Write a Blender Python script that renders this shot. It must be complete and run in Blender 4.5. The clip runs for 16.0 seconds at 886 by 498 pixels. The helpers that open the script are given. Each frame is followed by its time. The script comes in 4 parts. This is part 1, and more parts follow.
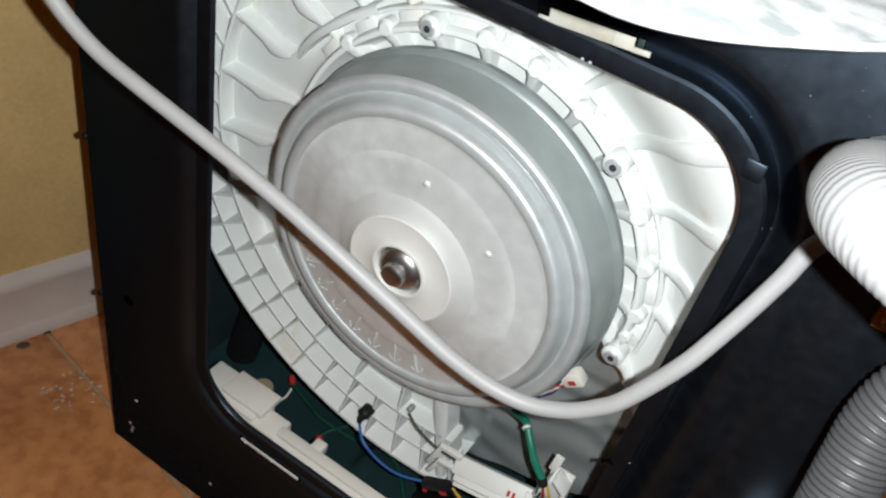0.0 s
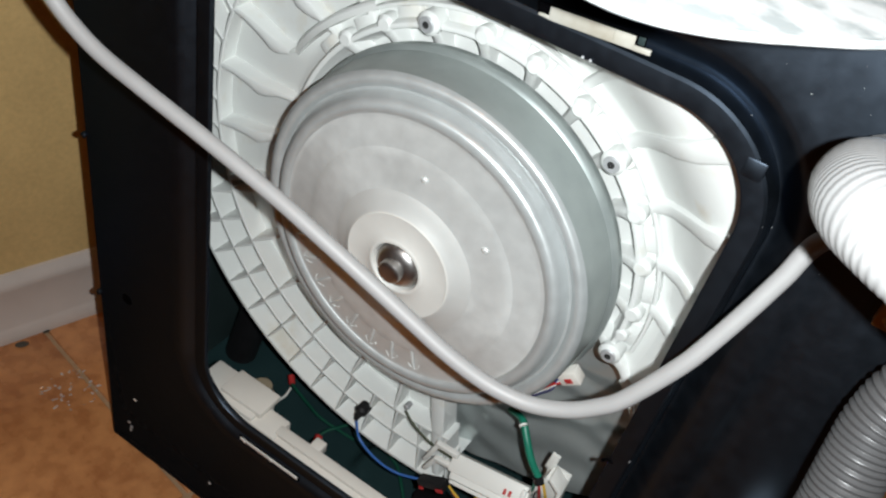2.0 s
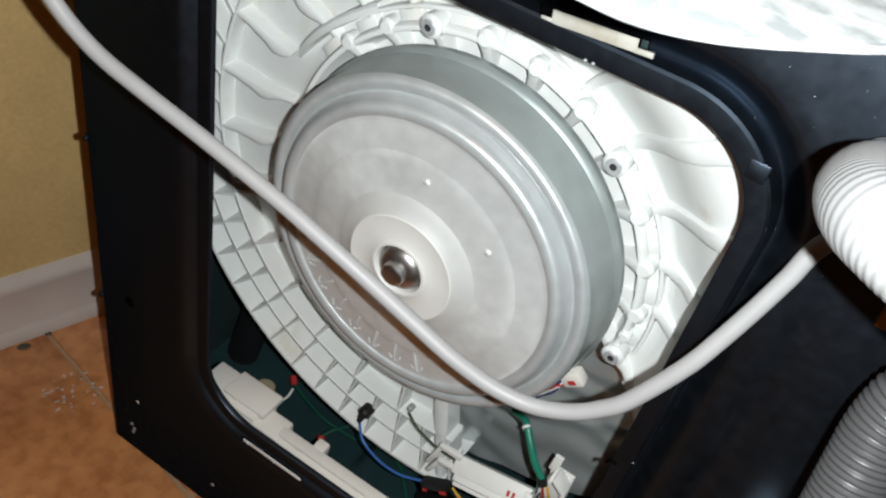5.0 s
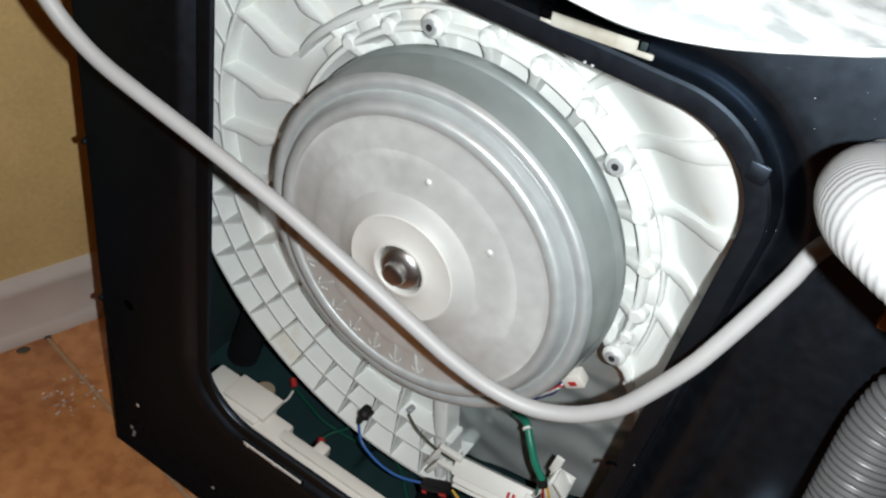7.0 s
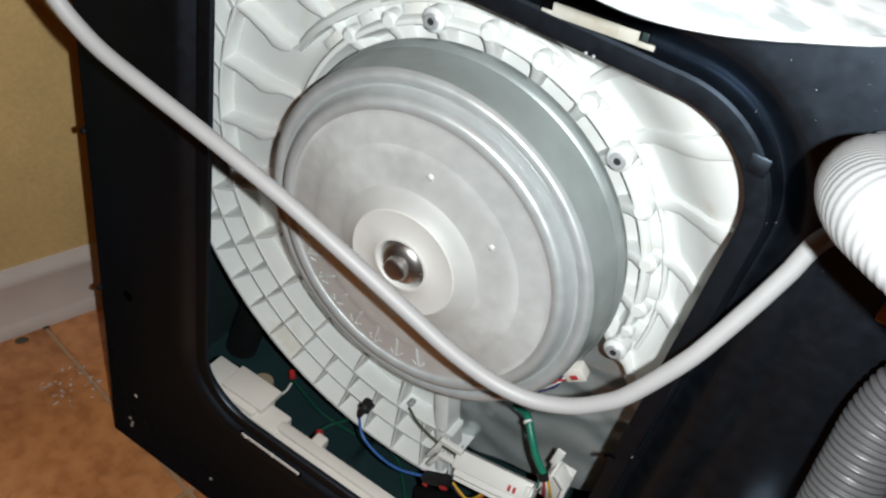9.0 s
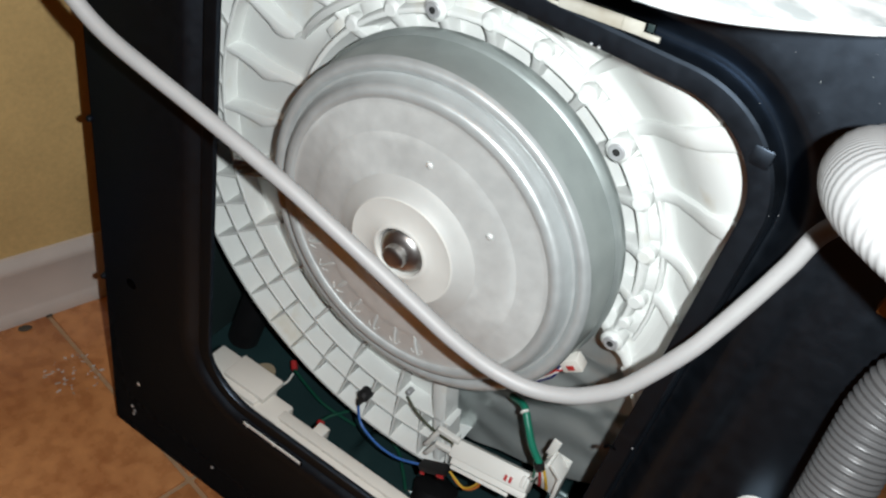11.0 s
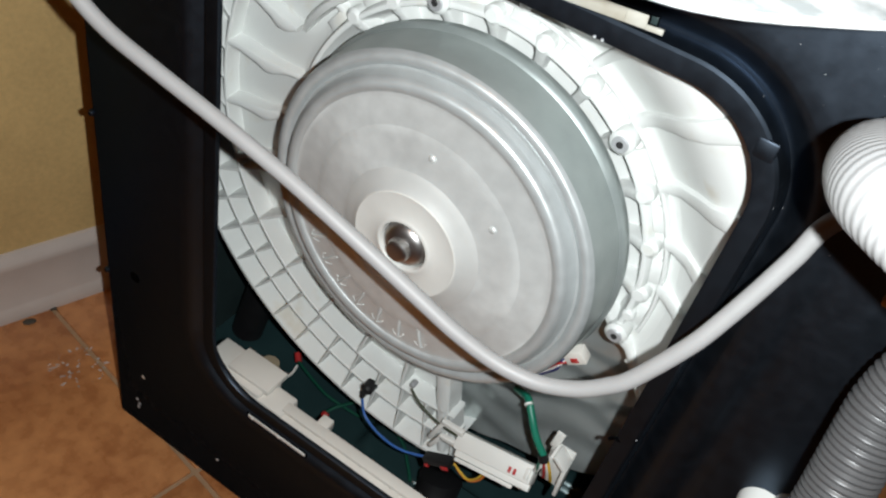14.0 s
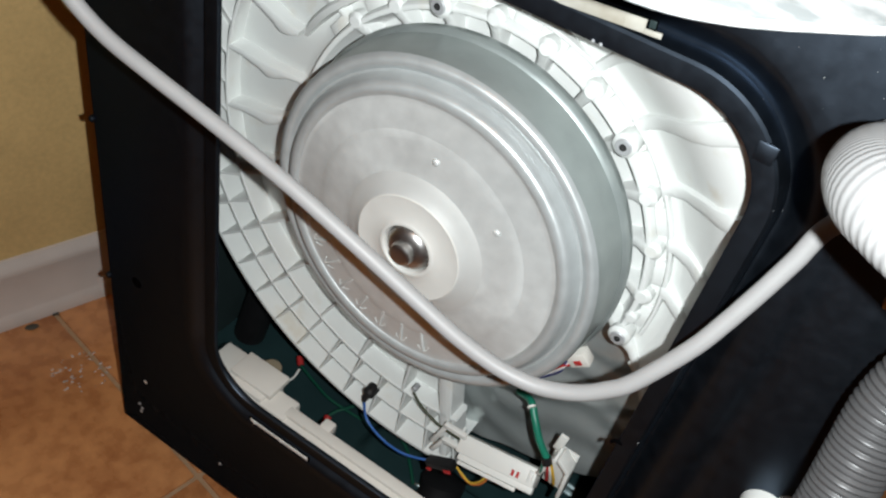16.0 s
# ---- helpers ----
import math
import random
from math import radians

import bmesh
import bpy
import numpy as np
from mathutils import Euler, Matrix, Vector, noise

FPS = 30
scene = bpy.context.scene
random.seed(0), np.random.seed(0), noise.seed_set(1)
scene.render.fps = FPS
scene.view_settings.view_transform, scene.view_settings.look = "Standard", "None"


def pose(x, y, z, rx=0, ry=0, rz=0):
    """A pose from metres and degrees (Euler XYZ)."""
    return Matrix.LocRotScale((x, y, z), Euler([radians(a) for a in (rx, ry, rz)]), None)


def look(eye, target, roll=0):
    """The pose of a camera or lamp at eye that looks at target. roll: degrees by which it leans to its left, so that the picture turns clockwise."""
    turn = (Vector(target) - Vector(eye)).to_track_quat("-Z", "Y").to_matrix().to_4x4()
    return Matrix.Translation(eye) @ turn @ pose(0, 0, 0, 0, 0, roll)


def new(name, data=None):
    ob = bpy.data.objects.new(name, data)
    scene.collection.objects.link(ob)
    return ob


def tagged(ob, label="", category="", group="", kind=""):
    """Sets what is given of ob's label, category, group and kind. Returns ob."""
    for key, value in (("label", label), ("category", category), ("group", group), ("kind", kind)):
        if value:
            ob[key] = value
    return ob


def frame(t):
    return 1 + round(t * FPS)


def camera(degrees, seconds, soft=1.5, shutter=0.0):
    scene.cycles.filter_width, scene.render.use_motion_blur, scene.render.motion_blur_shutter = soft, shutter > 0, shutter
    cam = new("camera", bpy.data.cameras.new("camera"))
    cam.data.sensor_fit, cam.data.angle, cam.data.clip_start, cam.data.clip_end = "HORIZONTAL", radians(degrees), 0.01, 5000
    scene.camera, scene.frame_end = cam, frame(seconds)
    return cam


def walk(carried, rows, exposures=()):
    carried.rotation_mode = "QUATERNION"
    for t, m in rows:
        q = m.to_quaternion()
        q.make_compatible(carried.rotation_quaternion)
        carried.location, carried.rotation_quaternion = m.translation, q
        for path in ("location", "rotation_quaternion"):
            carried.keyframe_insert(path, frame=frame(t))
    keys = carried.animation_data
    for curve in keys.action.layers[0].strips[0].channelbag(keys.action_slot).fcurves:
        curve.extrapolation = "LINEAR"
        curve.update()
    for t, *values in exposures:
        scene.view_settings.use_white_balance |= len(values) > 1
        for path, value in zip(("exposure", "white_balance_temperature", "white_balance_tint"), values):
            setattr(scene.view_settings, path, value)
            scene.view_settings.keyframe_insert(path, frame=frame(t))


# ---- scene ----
# ---------------------------------------------------------------- camera
cam = camera(55.2, 16.0, soft=2.3)
CAMERA_ROWS = [
    (0.0, pose(0.5817, -0.4392, 0.9758, 49.193, -10.995, 32.852)),
    (0.5, pose(0.5832, -0.4422, 0.9750, 49.262, -11.022, 33.167)),
    (1.0, pose(0.5818, -0.4417, 0.9748, 49.087, -11.065, 33.117)),
    (1.5, pose(0.5815, -0.4417, 0.9738, 49.226, -11.213, 32.957)),
    (2.0, pose(0.5811, -0.4384, 0.9746, 49.150, -11.031, 32.812)),
    (2.5, pose(0.5791, -0.4381, 0.9766, 49.260, -10.909, 32.546)),
    (3.0, pose(0.5775, -0.4392, 0.9777, 49.088, -10.915, 32.370)),
    (3.5, pose(0.5774, -0.4387, 0.9777, 49.153, -10.820, 32.373)),
    (4.0, pose(0.5784, -0.4388, 0.9770, 49.079, -10.835, 32.682)),
    (6.5, pose(0.5765, -0.4381, 0.9769, 49.041, -10.813, 32.392)),
    (7.0, pose(0.5763, -0.4373, 0.9774, 49.102, -10.663, 32.384)),
    (7.5, pose(0.5751, -0.4368, 0.9771, 49.010, -10.811, 32.140)),
    (8.0, pose(0.5755, -0.4358, 0.9770, 48.839, -10.773, 32.232)),
    (8.5, pose(0.5758, -0.4368, 0.9766, 48.702, -10.806, 32.409)),
    (9.0, pose(0.5773, -0.4381, 0.9749, 48.723, -10.990, 32.608)),
    (11.5, pose(0.5795, -0.4438, 0.9734, 48.176, -11.419, 33.279)),
    (12.0, pose(0.5800, -0.4446, 0.9743, 48.120, -11.146, 33.545)),
    (12.5, pose(0.5799, -0.4429, 0.9740, 48.128, -11.020, 33.458)),
    (13.0, pose(0.5775, -0.4411, 0.9759, 47.759, -10.886, 33.052)),
    (13.5, pose(0.5769, -0.4399, 0.9762, 47.578, -10.867, 33.067)),
    (14.0, pose(0.5771, -0.4411, 0.9752, 47.616, -11.029, 33.049)),
    (14.5, pose(0.5787, -0.4429, 0.9749, 47.866, -11.033, 33.139)),
    (15.0, pose(0.5767, -0.4402, 0.9776, 47.729, -10.784, 32.856)),
    (15.5, pose(0.5769, -0.4399, 0.9774, 47.836, -10.763, 32.829)),
    (16.0, pose(0.5769, -0.4394, 0.9774, 47.698, -10.633, 32.883)),
]
walk(cam, CAMERA_ROWS)

# ---------------------------------------------------------------- world, room lamp, torch
world = bpy.data.worlds.new("world")
scene.world = world
world.use_nodes = True
world.node_tree.nodes["Background"].inputs[0].default_value = (1.0, 0.62, 0.32, 1)
world.node_tree.nodes["Background"].inputs[1].default_value = 0.006

torch = new("torch_lamp", bpy.data.lights.new("torch_lamp", "SPOT"))
torch.data.energy, torch.data.shadow_soft_size, torch.data.color = 24.3, 0.004, (0.935, 0.985, 1.0)
torch.data.spot_size, torch.data.spot_blend = radians(98), 0.35
torch.matrix_world = look((0.6083, -0.4222, 0.9813), (0.372, 0.075, 0.526))

room_lamp = new("room_lamp", bpy.data.lights.new("room_lamp", "AREA"))
room_lamp.data.energy, room_lamp.data.size, room_lamp.data.color = 2.7, 0.5, (1.0, 0.39, 0.085)
room_lamp.matrix_world = look((0.55, -1.0, 2.34), (0.55, -1.0, 0.0))


# ---------------------------------------------------------------- materials
def material(name, colour, rough=0.5, metal=0.0, vary=0.06, scale=30.0, bump=0.0, bump_scale=300.0, spec=0.5, coat=0.0,
             second=None, patch=4.0):
    """Surface with fine grain, broad patches and a light relief."""
    m = bpy.data.materials.new(name)
    m.use_nodes = True
    nt = m.node_tree
    b = nt.nodes["Principled BSDF"]
    b.inputs["Metallic"].default_value = metal
    b.inputs["Specular IOR Level"].default_value = spec
    b.inputs["Coat Weight"].default_value = coat
    co = nt.nodes.new("ShaderNodeTexCoord")
    n1 = nt.nodes.new("ShaderNodeTexNoise")
    n1.inputs["Scale"].default_value = scale
    n1.inputs["Detail"].default_value = 6
    n2 = nt.nodes.new("ShaderNodeTexNoise")
    n2.inputs["Scale"].default_value = patch
    n2.inputs["Detail"].default_value = 3
    for n in (n1, n2):
        nt.links.new(co.outputs["Object"], n.inputs["Vector"])
    ramp = nt.nodes.new("ShaderNodeValToRGB")
    dark = second or [c * (1 - vary * 2.2) for c in colour]
    ramp.color_ramp.elements[0].position, ramp.color_ramp.elements[1].position = 0.32, 0.62
    ramp.color_ramp.elements[0].color = (*dark, 1)
    ramp.color_ramp.elements[1].color = (*colour, 1)
    mix = nt.nodes.new("ShaderNodeMath")
    mix.operation = "MULTIPLY_ADD"
    mix.inputs[1].default_value = 0.5
    half = nt.nodes.new("ShaderNodeMath")
    half.operation = "MULTIPLY"
    half.inputs[1].default_value = 0.5
    nt.links.new(n2.outputs["Fac"], half.inputs[0])
    nt.links.new(n1.outputs["Fac"], mix.inputs[0])
    nt.links.new(half.outputs[0], mix.inputs[2])
    nt.links.new(mix.outputs[0], ramp.inputs["Fac"])
    nt.links.new(ramp.outputs["Color"], b.inputs["Base Color"])
    rr = nt.nodes.new("ShaderNodeMapRange")
    rr.inputs["To Min"].default_value, rr.inputs["To Max"].default_value = max(0.02, rough - 0.08), min(1, rough + 0.08)
    nt.links.new(n1.outputs["Fac"], rr.inputs["Value"])
    nt.links.new(rr.outputs[0], b.inputs["Roughness"])
    if bump:
        n3 = nt.nodes.new("ShaderNodeTexNoise")
        n3.inputs["Scale"].default_value = bump_scale
        nt.links.new(co.outputs["Object"], n3.inputs["Vector"])
        bp = nt.nodes.new("ShaderNodeBump")
        bp.inputs["Strength"].default_value, bp.inputs["Distance"].default_value = bump, 0.001
        nt.links.new(n3.outputs["Fac"], bp.inputs["Height"])
        nt.links.new(bp.outputs["Normal"], b.inputs["Normal"])
    return m


def rotor_material(name, colour, rough=0.47):
    """Zinc-plated pressed steel: spun grain round the axis, cloudy zinc patches."""
    m = material(name, colour, rough, 0.38, 0.075, 80.0, 0.06, 420.0, patch=15.0)
    nt = m.node_tree
    b = nt.nodes["Principled BSDF"]
    b.inputs["Anisotropic"].default_value = 0.65
    tan = nt.nodes.new("ShaderNodeTangent")
    tan.direction_type, tan.axis = "RADIAL", "Y"
    nt.links.new(tan.outputs[0], b.inputs["Tangent"])
    return m


WHITE = material("tub_plastic", (0.755, 0.772, 0.750), 0.48, 0, 0.03, 38, 0.06, 160, 0.25, second=(0.68, 0.65, 0.57), patch=16)
for node in WHITE.node_tree.nodes:
    if node.type == "VALTORGB":
        node.color_ramp.elements[0].position, node.color_ramp.elements[1].position = 0.30, 0.43
CREAM = material("cream_plastic", (0.80, 0.765, 0.70), 0.5, 0, 0.04, 30, 0.05, 200)
# grime, and weaker light at the upper slot, both in one darker colour
DIM_GRIME = material("grimy_dimmed_nylon", (0.44, 0.43, 0.38), 0.5, 0, 0.1, 70, 0.05, 300, second=(0.30, 0.27, 0.21), patch=34)
TAN = material("tan_plastic", (0.30, 0.25, 0.17), 0.55, 0, 0.08, 60)
CLIP = material("white_nylon", (0.80, 0.80, 0.76), 0.45, 0, 0.02, 40)
ZINC = rotor_material("zinc_steel", (0.755, 0.775, 0.76))
RIM = rotor_material("burnished_zinc", (0.55, 0.58, 0.58), 0.34)
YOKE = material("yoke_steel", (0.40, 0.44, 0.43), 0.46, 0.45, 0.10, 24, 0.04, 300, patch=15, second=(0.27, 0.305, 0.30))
HUB = material("hub_resin", (0.765, 0.76, 0.72), 0.5, 0.1, 0.05, 40, 0.05, 300)
# same zinc a little darker: paints the shade of the sloping vent band
VENT = rotor_material("shaded_zinc", (0.725, 0.745, 0.732))
SKIRT_RESIN = material("hub_skirt_resin", (0.68, 0.69, 0.67), 0.5, 0.25, 0.05, 40, 0.05, 300)
STEEL = material("bolt_steel", (0.52, 0.51, 0.50), 0.37, 1.0, 0.12, 60, 0.05, 400)
INSERT = material("insert_steel", (0.50, 0.51, 0.52), 0.5, 0.35, 0.1, 80)
DARK = material("hole_shade", (0.02, 0.02, 0.02), 0.7, 0, 0.1, 50)
BLACK = material("black_metallic_lacquer", (0.066, 0.083, 0.107), 0.43, 1.0, 0.035, 90, 0.02, 700, 0.5, patch=6)
BLACK.node_tree.nodes["Principled BSDF"].inputs["Specular Tint"].default_value = (0.14, 0.16, 0.20, 1)
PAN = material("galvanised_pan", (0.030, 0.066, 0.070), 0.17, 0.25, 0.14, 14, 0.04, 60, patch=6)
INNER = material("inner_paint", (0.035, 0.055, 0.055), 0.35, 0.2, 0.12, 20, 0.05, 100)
LID = material("white_enamel", (0.50, 0.51, 0.51), 0.55, 0, 0.05, 60, 0.03, 120, second=(0.27, 0.29, 0.29), patch=38)
for node in LID.node_tree.nodes:
    if node.type == "VALTORGB":
        node.color_ramp.elements[0].position, node.color_ramp.elements[1].position = 0.40, 0.52
HOSE = material("grey_white_hose", (0.335, 0.33, 0.327), 0.50, 0, 0.04, 60, 0.04, 200)
GREY_CORRUGATED = material("grey_corrugated_plastic", (0.070, 0.069, 0.070), 0.4, 0, 0.05, 50)
CORRUGATED = material("corrugated_plastic", (0.295, 0.295, 0.295), 0.4, 0, 0.04, 50)
BRASS = material("clamp_metal", (0.36, 0.17, 0.05), 0.4, 0.6, 0.1, 60)
GREEN = material("green_sleeve", (0.012, 0.19, 0.12), 0.35, 0, 0.08, 60)
# darker copy of the green: shade deep in the base is put into the colour
SHADED_GREEN = material("shaded_green_wire", (0.005, 0.075, 0.045), 0.4, 0, 0.08, 60)
BLUE = material("blue_wire", (0.05, 0.16, 0.50), 0.4, 0, 0.05, 60)
RED = material("red_plastic", (0.50, 0.03, 0.03), 0.45, 0, 0.08, 60)
YELLOW = material("yellow_wire", (0.72, 0.45, 0.05), 0.45, 0, 0.06, 60)
ORANGE = material("orange_wire", (0.66, 0.20, 0.04), 0.45, 0, 0.06, 60)
NAVY = material("navy_wire", (0.03, 0.04, 0.16), 0.45, 0, 0.06, 60)
# colour of the black clip, and painted shade of the hole and slots
CLIP_AND_HOLE_DARK = material("clip_and_hole_dark", (0.0016, 0.0016, 0.002), 0.9, 0, 0.2, 200, 0.2, 900, 0.02)
RUBBER = material("black_rubber", (0.008, 0.008, 0.009), 0.55, 0, 0.1, 60)
OLIVE = material("dark_earth_wire", (0.05, 0.06, 0.03), 0.5, 0, 0.1, 60)
PLATE = material("galvanised_plate", (0.72, 0.78, 0.77), 0.36, 0.64, 0.18, 12, 0.3, 22, patch=8)
WALL = material("ochre_wall_paint", (0.64, 0.44, 0.185), 0.7, 0, 0.09, 140, 0.5, 260, patch=12)
PLASTER = material("room_plaster", (0.56, 0.46, 0.28), 0.8, 0, 0.04, 30, 0.2, 200)
SKIRT = material("white_gloss_trim", (0.60, 0.535, 0.49), 0.45, 0, 0.04, 30, 0.1, 80)
TILE = material("terracotta_tile", (0.60, 0.27, 0.105), 0.28, 0, 0.12, 46, 0.5, 110, second=(0.31, 0.108, 0.037), patch=7)
GROUT = material("tile_grout", (0.42, 0.27, 0.155), 0.85, 0, 0.12, 80, 0.3, 300)
LEAF = material("dry_crumb", (0.07, 0.06, 0.045), 0.8, 0, 0.2, 80)
FILM = material("clear_plastic_glint", (0.85, 0.84, 0.82), 0.12, 0, 0.1, 60, 0.6, 120, 1.0)
FILM.node_tree.nodes["Principled BSDF"].inputs["Alpha"].default_value = 0.42


# ---------------------------------------------------------------- mesh helpers
def part(name, bm, mat, parent=None, label="", smooth=True):
    """One mesh object from a bmesh, under its thing."""
    me = bpy.data.meshes.new(name)
    bmesh.ops.recalc_face_normals(bm, faces=bm.faces)
    if smooth:
        for f in bm.faces:
            f.smooth = True
        for e in bm.edges:
            if len(e.link_faces) == 2 and e.calc_face_angle(0) > 0.6:
                e.smooth = False
    bm.to_mesh(me)
    bm.free()
    me.materials.append(mat)
    ob = new(name, me)
    ob.parent = parent
    if label:
        ob["label"] = label
    return ob


def root(name, m, label, category, group="", kind=""):
    ob = new(name)
    ob.empty_display_size = 0.02
    ob.matrix_world = m
    return tagged(ob, label, category, group, kind)


def add_box(bm, x0, x1, y0, y1, z0, z1, bevel=0.0, m=None):
    geo = bmesh.ops.create_cube(bm, size=1)
    vs = geo["verts"]
    for v in vs:
        v.co = Vector((x0 + (v.co.x + 0.5) * (x1 - x0), y0 + (v.co.y + 0.5) * (y1 - y0), z0 + (v.co.z + 0.5) * (z1 - z0)))
    if bevel:
        es = list({e for v in vs for e in v.link_edges})
        out = bmesh.ops.bevel(bm, geom=es, offset=bevel, segments=2, profile=0.5, affect="EDGES")
        vs = list({v for f in out["faces"] for v in f.verts} | {v for v in vs if v.is_valid})
    if m:
        bmesh.ops.transform(bm, matrix=m, verts=vs)
    return vs


def box(x0, x1, y0, y1, z0, z1, bevel=0.0, m=None):
    bm = bmesh.new()
    add_box(bm, x0, x1, y0, y1, z0, z1, bevel, m)
    return bm


def polar(r, deg, y):
    return Vector((r * math.cos(radians(deg)), y, r * math.sin(radians(deg))))


def revolve(profile, a0=0.0, a1=360.0, n=96, bm=None, ripple=None):
    """Profile of (radius, y) turned about the y axis from a0 to a1 degrees."""
    bm = bm or bmesh.new()
    full = a1 - a0 >= 359.9
    cols = []
    for i in range(n if full else n + 1):
        a = a0 + (a1 - a0) * i / n
        cols.append([bm.verts.new(polar(r, a, y + (ripple(r, a) if ripple else 0))) for r, y in profile])
    for i in range(n):
        p, q = cols[i], cols[(i + 1) % len(cols)]
        for k in range(len(profile) - 1):
            bm.faces.new((p[k], p[k + 1], q[k + 1], q[k]))
    return bm


def spline(points, step=0.004):
    """Smooth curve through the points, evenly sampled."""
    ps = [Vector(p) for p in points]
    ps = [2 * ps[0] - ps[1], *ps, 2 * ps[-1] - ps[-2]]
    dense = []
    for i in range(1, len(ps) - 2):
        p0, p1, p2, p3 = ps[i - 1:i + 3]
        for k in range(24):
            t = k / 24
            dense.append(0.5 * (2 * p1 + (p2 - p0) * t + (2 * p0 - 5 * p1 + 4 * p2 - p3) * t * t + (3 * p1 - p0 - 3 * p2 + p3) * t ** 3))
    dense.append(ps[-2])
    out, need = [dense[0]], step
    for a, b in zip(dense, dense[1:]):
        d = (b - a).length
        while d >= need > 0:
            a = a + (b - a) * (need / d)
            out.append(a)
            d = (b - a).length
            need = step
        need -= d
    return out


def tube(points, radius, sides=12, step=0.004, bm=None, wave=None):
    """A tube along a smooth curve; wave(distance) scales its radius."""
    bm = bm or bmesh.new()
    path = spline(points, step)
    side = Vector((0.31, 0.2, 0.93))
    rings = []
    for i, p in enumerate(path):
        d = (path[min(i + 1, len(path) - 1)] - path[max(i - 1, 0)]).normalized()
        side = (side - d * side.dot(d)).normalized()
        up = d.cross(side)
        r = radius * (wave(i * step) if wave else 1)
        rings.append([bm.verts.new(p + (side * math.cos(2 * math.pi * k / sides) + up * math.sin(2 * math.pi * k / sides)) * r) for k in range(sides)])
    for a, b in zip(rings, rings[1:]):
        for k in range(sides):
            bm.faces.new((a[k], a[(k + 1) % sides], b[(k + 1) % sides], b[k]))
    bm.faces.new(rings[0][::-1])
    bm.faces.new(rings[-1])
    return bm


def disc(bm, centre, radius, y0, y1, n=20, bevel=0.0):
    """A short cylinder along y with softened front edge."""
    prof = [(0.0001, y1), (radius, y1), (radius, y0 + bevel), (radius - bevel, y0), (0.0001, y0)]
    cols = [[bm.verts.new(Vector(centre) + polar(r, 360 * i / n, y)) for r, y in prof] for i in range(n)]
    for i in range(n):
        p, q = cols[i], cols[(i + 1) % n]
        for k in range(4):
            bm.faces.new((p[k], p[k + 1], q[k + 1], q[k]))
    return bm


def rounded_rect(x0, x1, z0, z1, r, n=22):
    """Outline, counter-clockwise from the lower right corner, with the same count whatever the size."""
    pts = []
    for cx, cz, a in ((x1 - r, z0 + r, -90), (x1 - r, z1 - r, 0), (x0 + r, z1 - r, 90), (x0 + r, z0 + r, 180)):
        for k in range(n + 1):
            t = radians(a + 90 * k / n)
            pts.append((cx + r * math.cos(t), cz + r * math.sin(t)))
    return pts


# ---------------------------------------------------------------- room
FLOOR_Z = -0.02
WALL_DIR = Vector((0.0414, 0.1272, 0)).normalized()
WALL_FOOT = Vector((-0.248, 0.0165, FLOOR_Z))
WALL_POSE = Matrix.Translation(WALL_FOOT) @ Matrix(((WALL_DIR.x, -WALL_DIR.y, 0, 0), (WALL_DIR.y, WALL_DIR.x, 0, 0), (0, 0, 1, 0), (0, 0, 0, 1)))


def room():
    tagged(part("wall_west", box(-2.6, 2.2, 0.002, 0.12, 0, 2.42, 0, WALL_POSE), WALL), "ochre painted plaster wall", "wall", kind="structure")
    # three walls and a ceiling out of view, added to bounce the warm light
    tagged(part("wall_north", box(-1.2, 2.3, 1.6, 1.7, FLOOR_Z, 2.4), PLASTER), "unseen plain ochre plaster wall", "wall", kind="structure")
    tagged(part("wall_south", box(-1.6, 2.3, -2.3, -2.2, FLOOR_Z, 2.4), PLASTER), "unseen plain ochre plaster wall", "wall", kind="structure")
    tagged(part("wall_east", box(2.2, 2.3, -2.2, 1.6, FLOOR_Z, 2.4), PLASTER), "unseen plain ochre plaster wall", "wall", kind="structure")
    tagged(part("ceiling", box(-1.6, 2.3, -2.3, 1.7, 2.4, 2.46), PLASTER), "unseen plain plaster ceiling", "ceiling", kind="structure")
    tagged(part("floor", box(-1.6, 2.3, -2.3, 1.7, FLOOR_Z - 0.06, FLOOR_Z - 0.003), GROUT), "terracotta tile floor with pale grout joints", "floor", kind="structure")
    # moulded skirting: profile swept along the wall
    prof = [(0, 0), (-0.016, 0), (-0.017, 0.012), (-0.012, 0.022), (-0.0105, 0.026), (-0.0105, 0.092), (-0.0125, 0.097), (-0.011, 0.105), (-0.007, 0.111), (-0.004, 0.118), (0, 0.119)]
    bm = bmesh.new()
    ends = []
    for x in (-2.5, 2.1):
        ends.append([bm.verts.new(WALL_POSE @ Vector((x, y + 0.002, z))) for y, z in prof])
    for k in range(len(prof) - 1):
        bm.faces.new((ends[0][k], ends[1][k], ends[1][k + 1], ends[0][k + 1]))
    tagged(part("baseboard", bm, SKIRT), "white painted moulded baseboard", "baseboard", kind="structure")


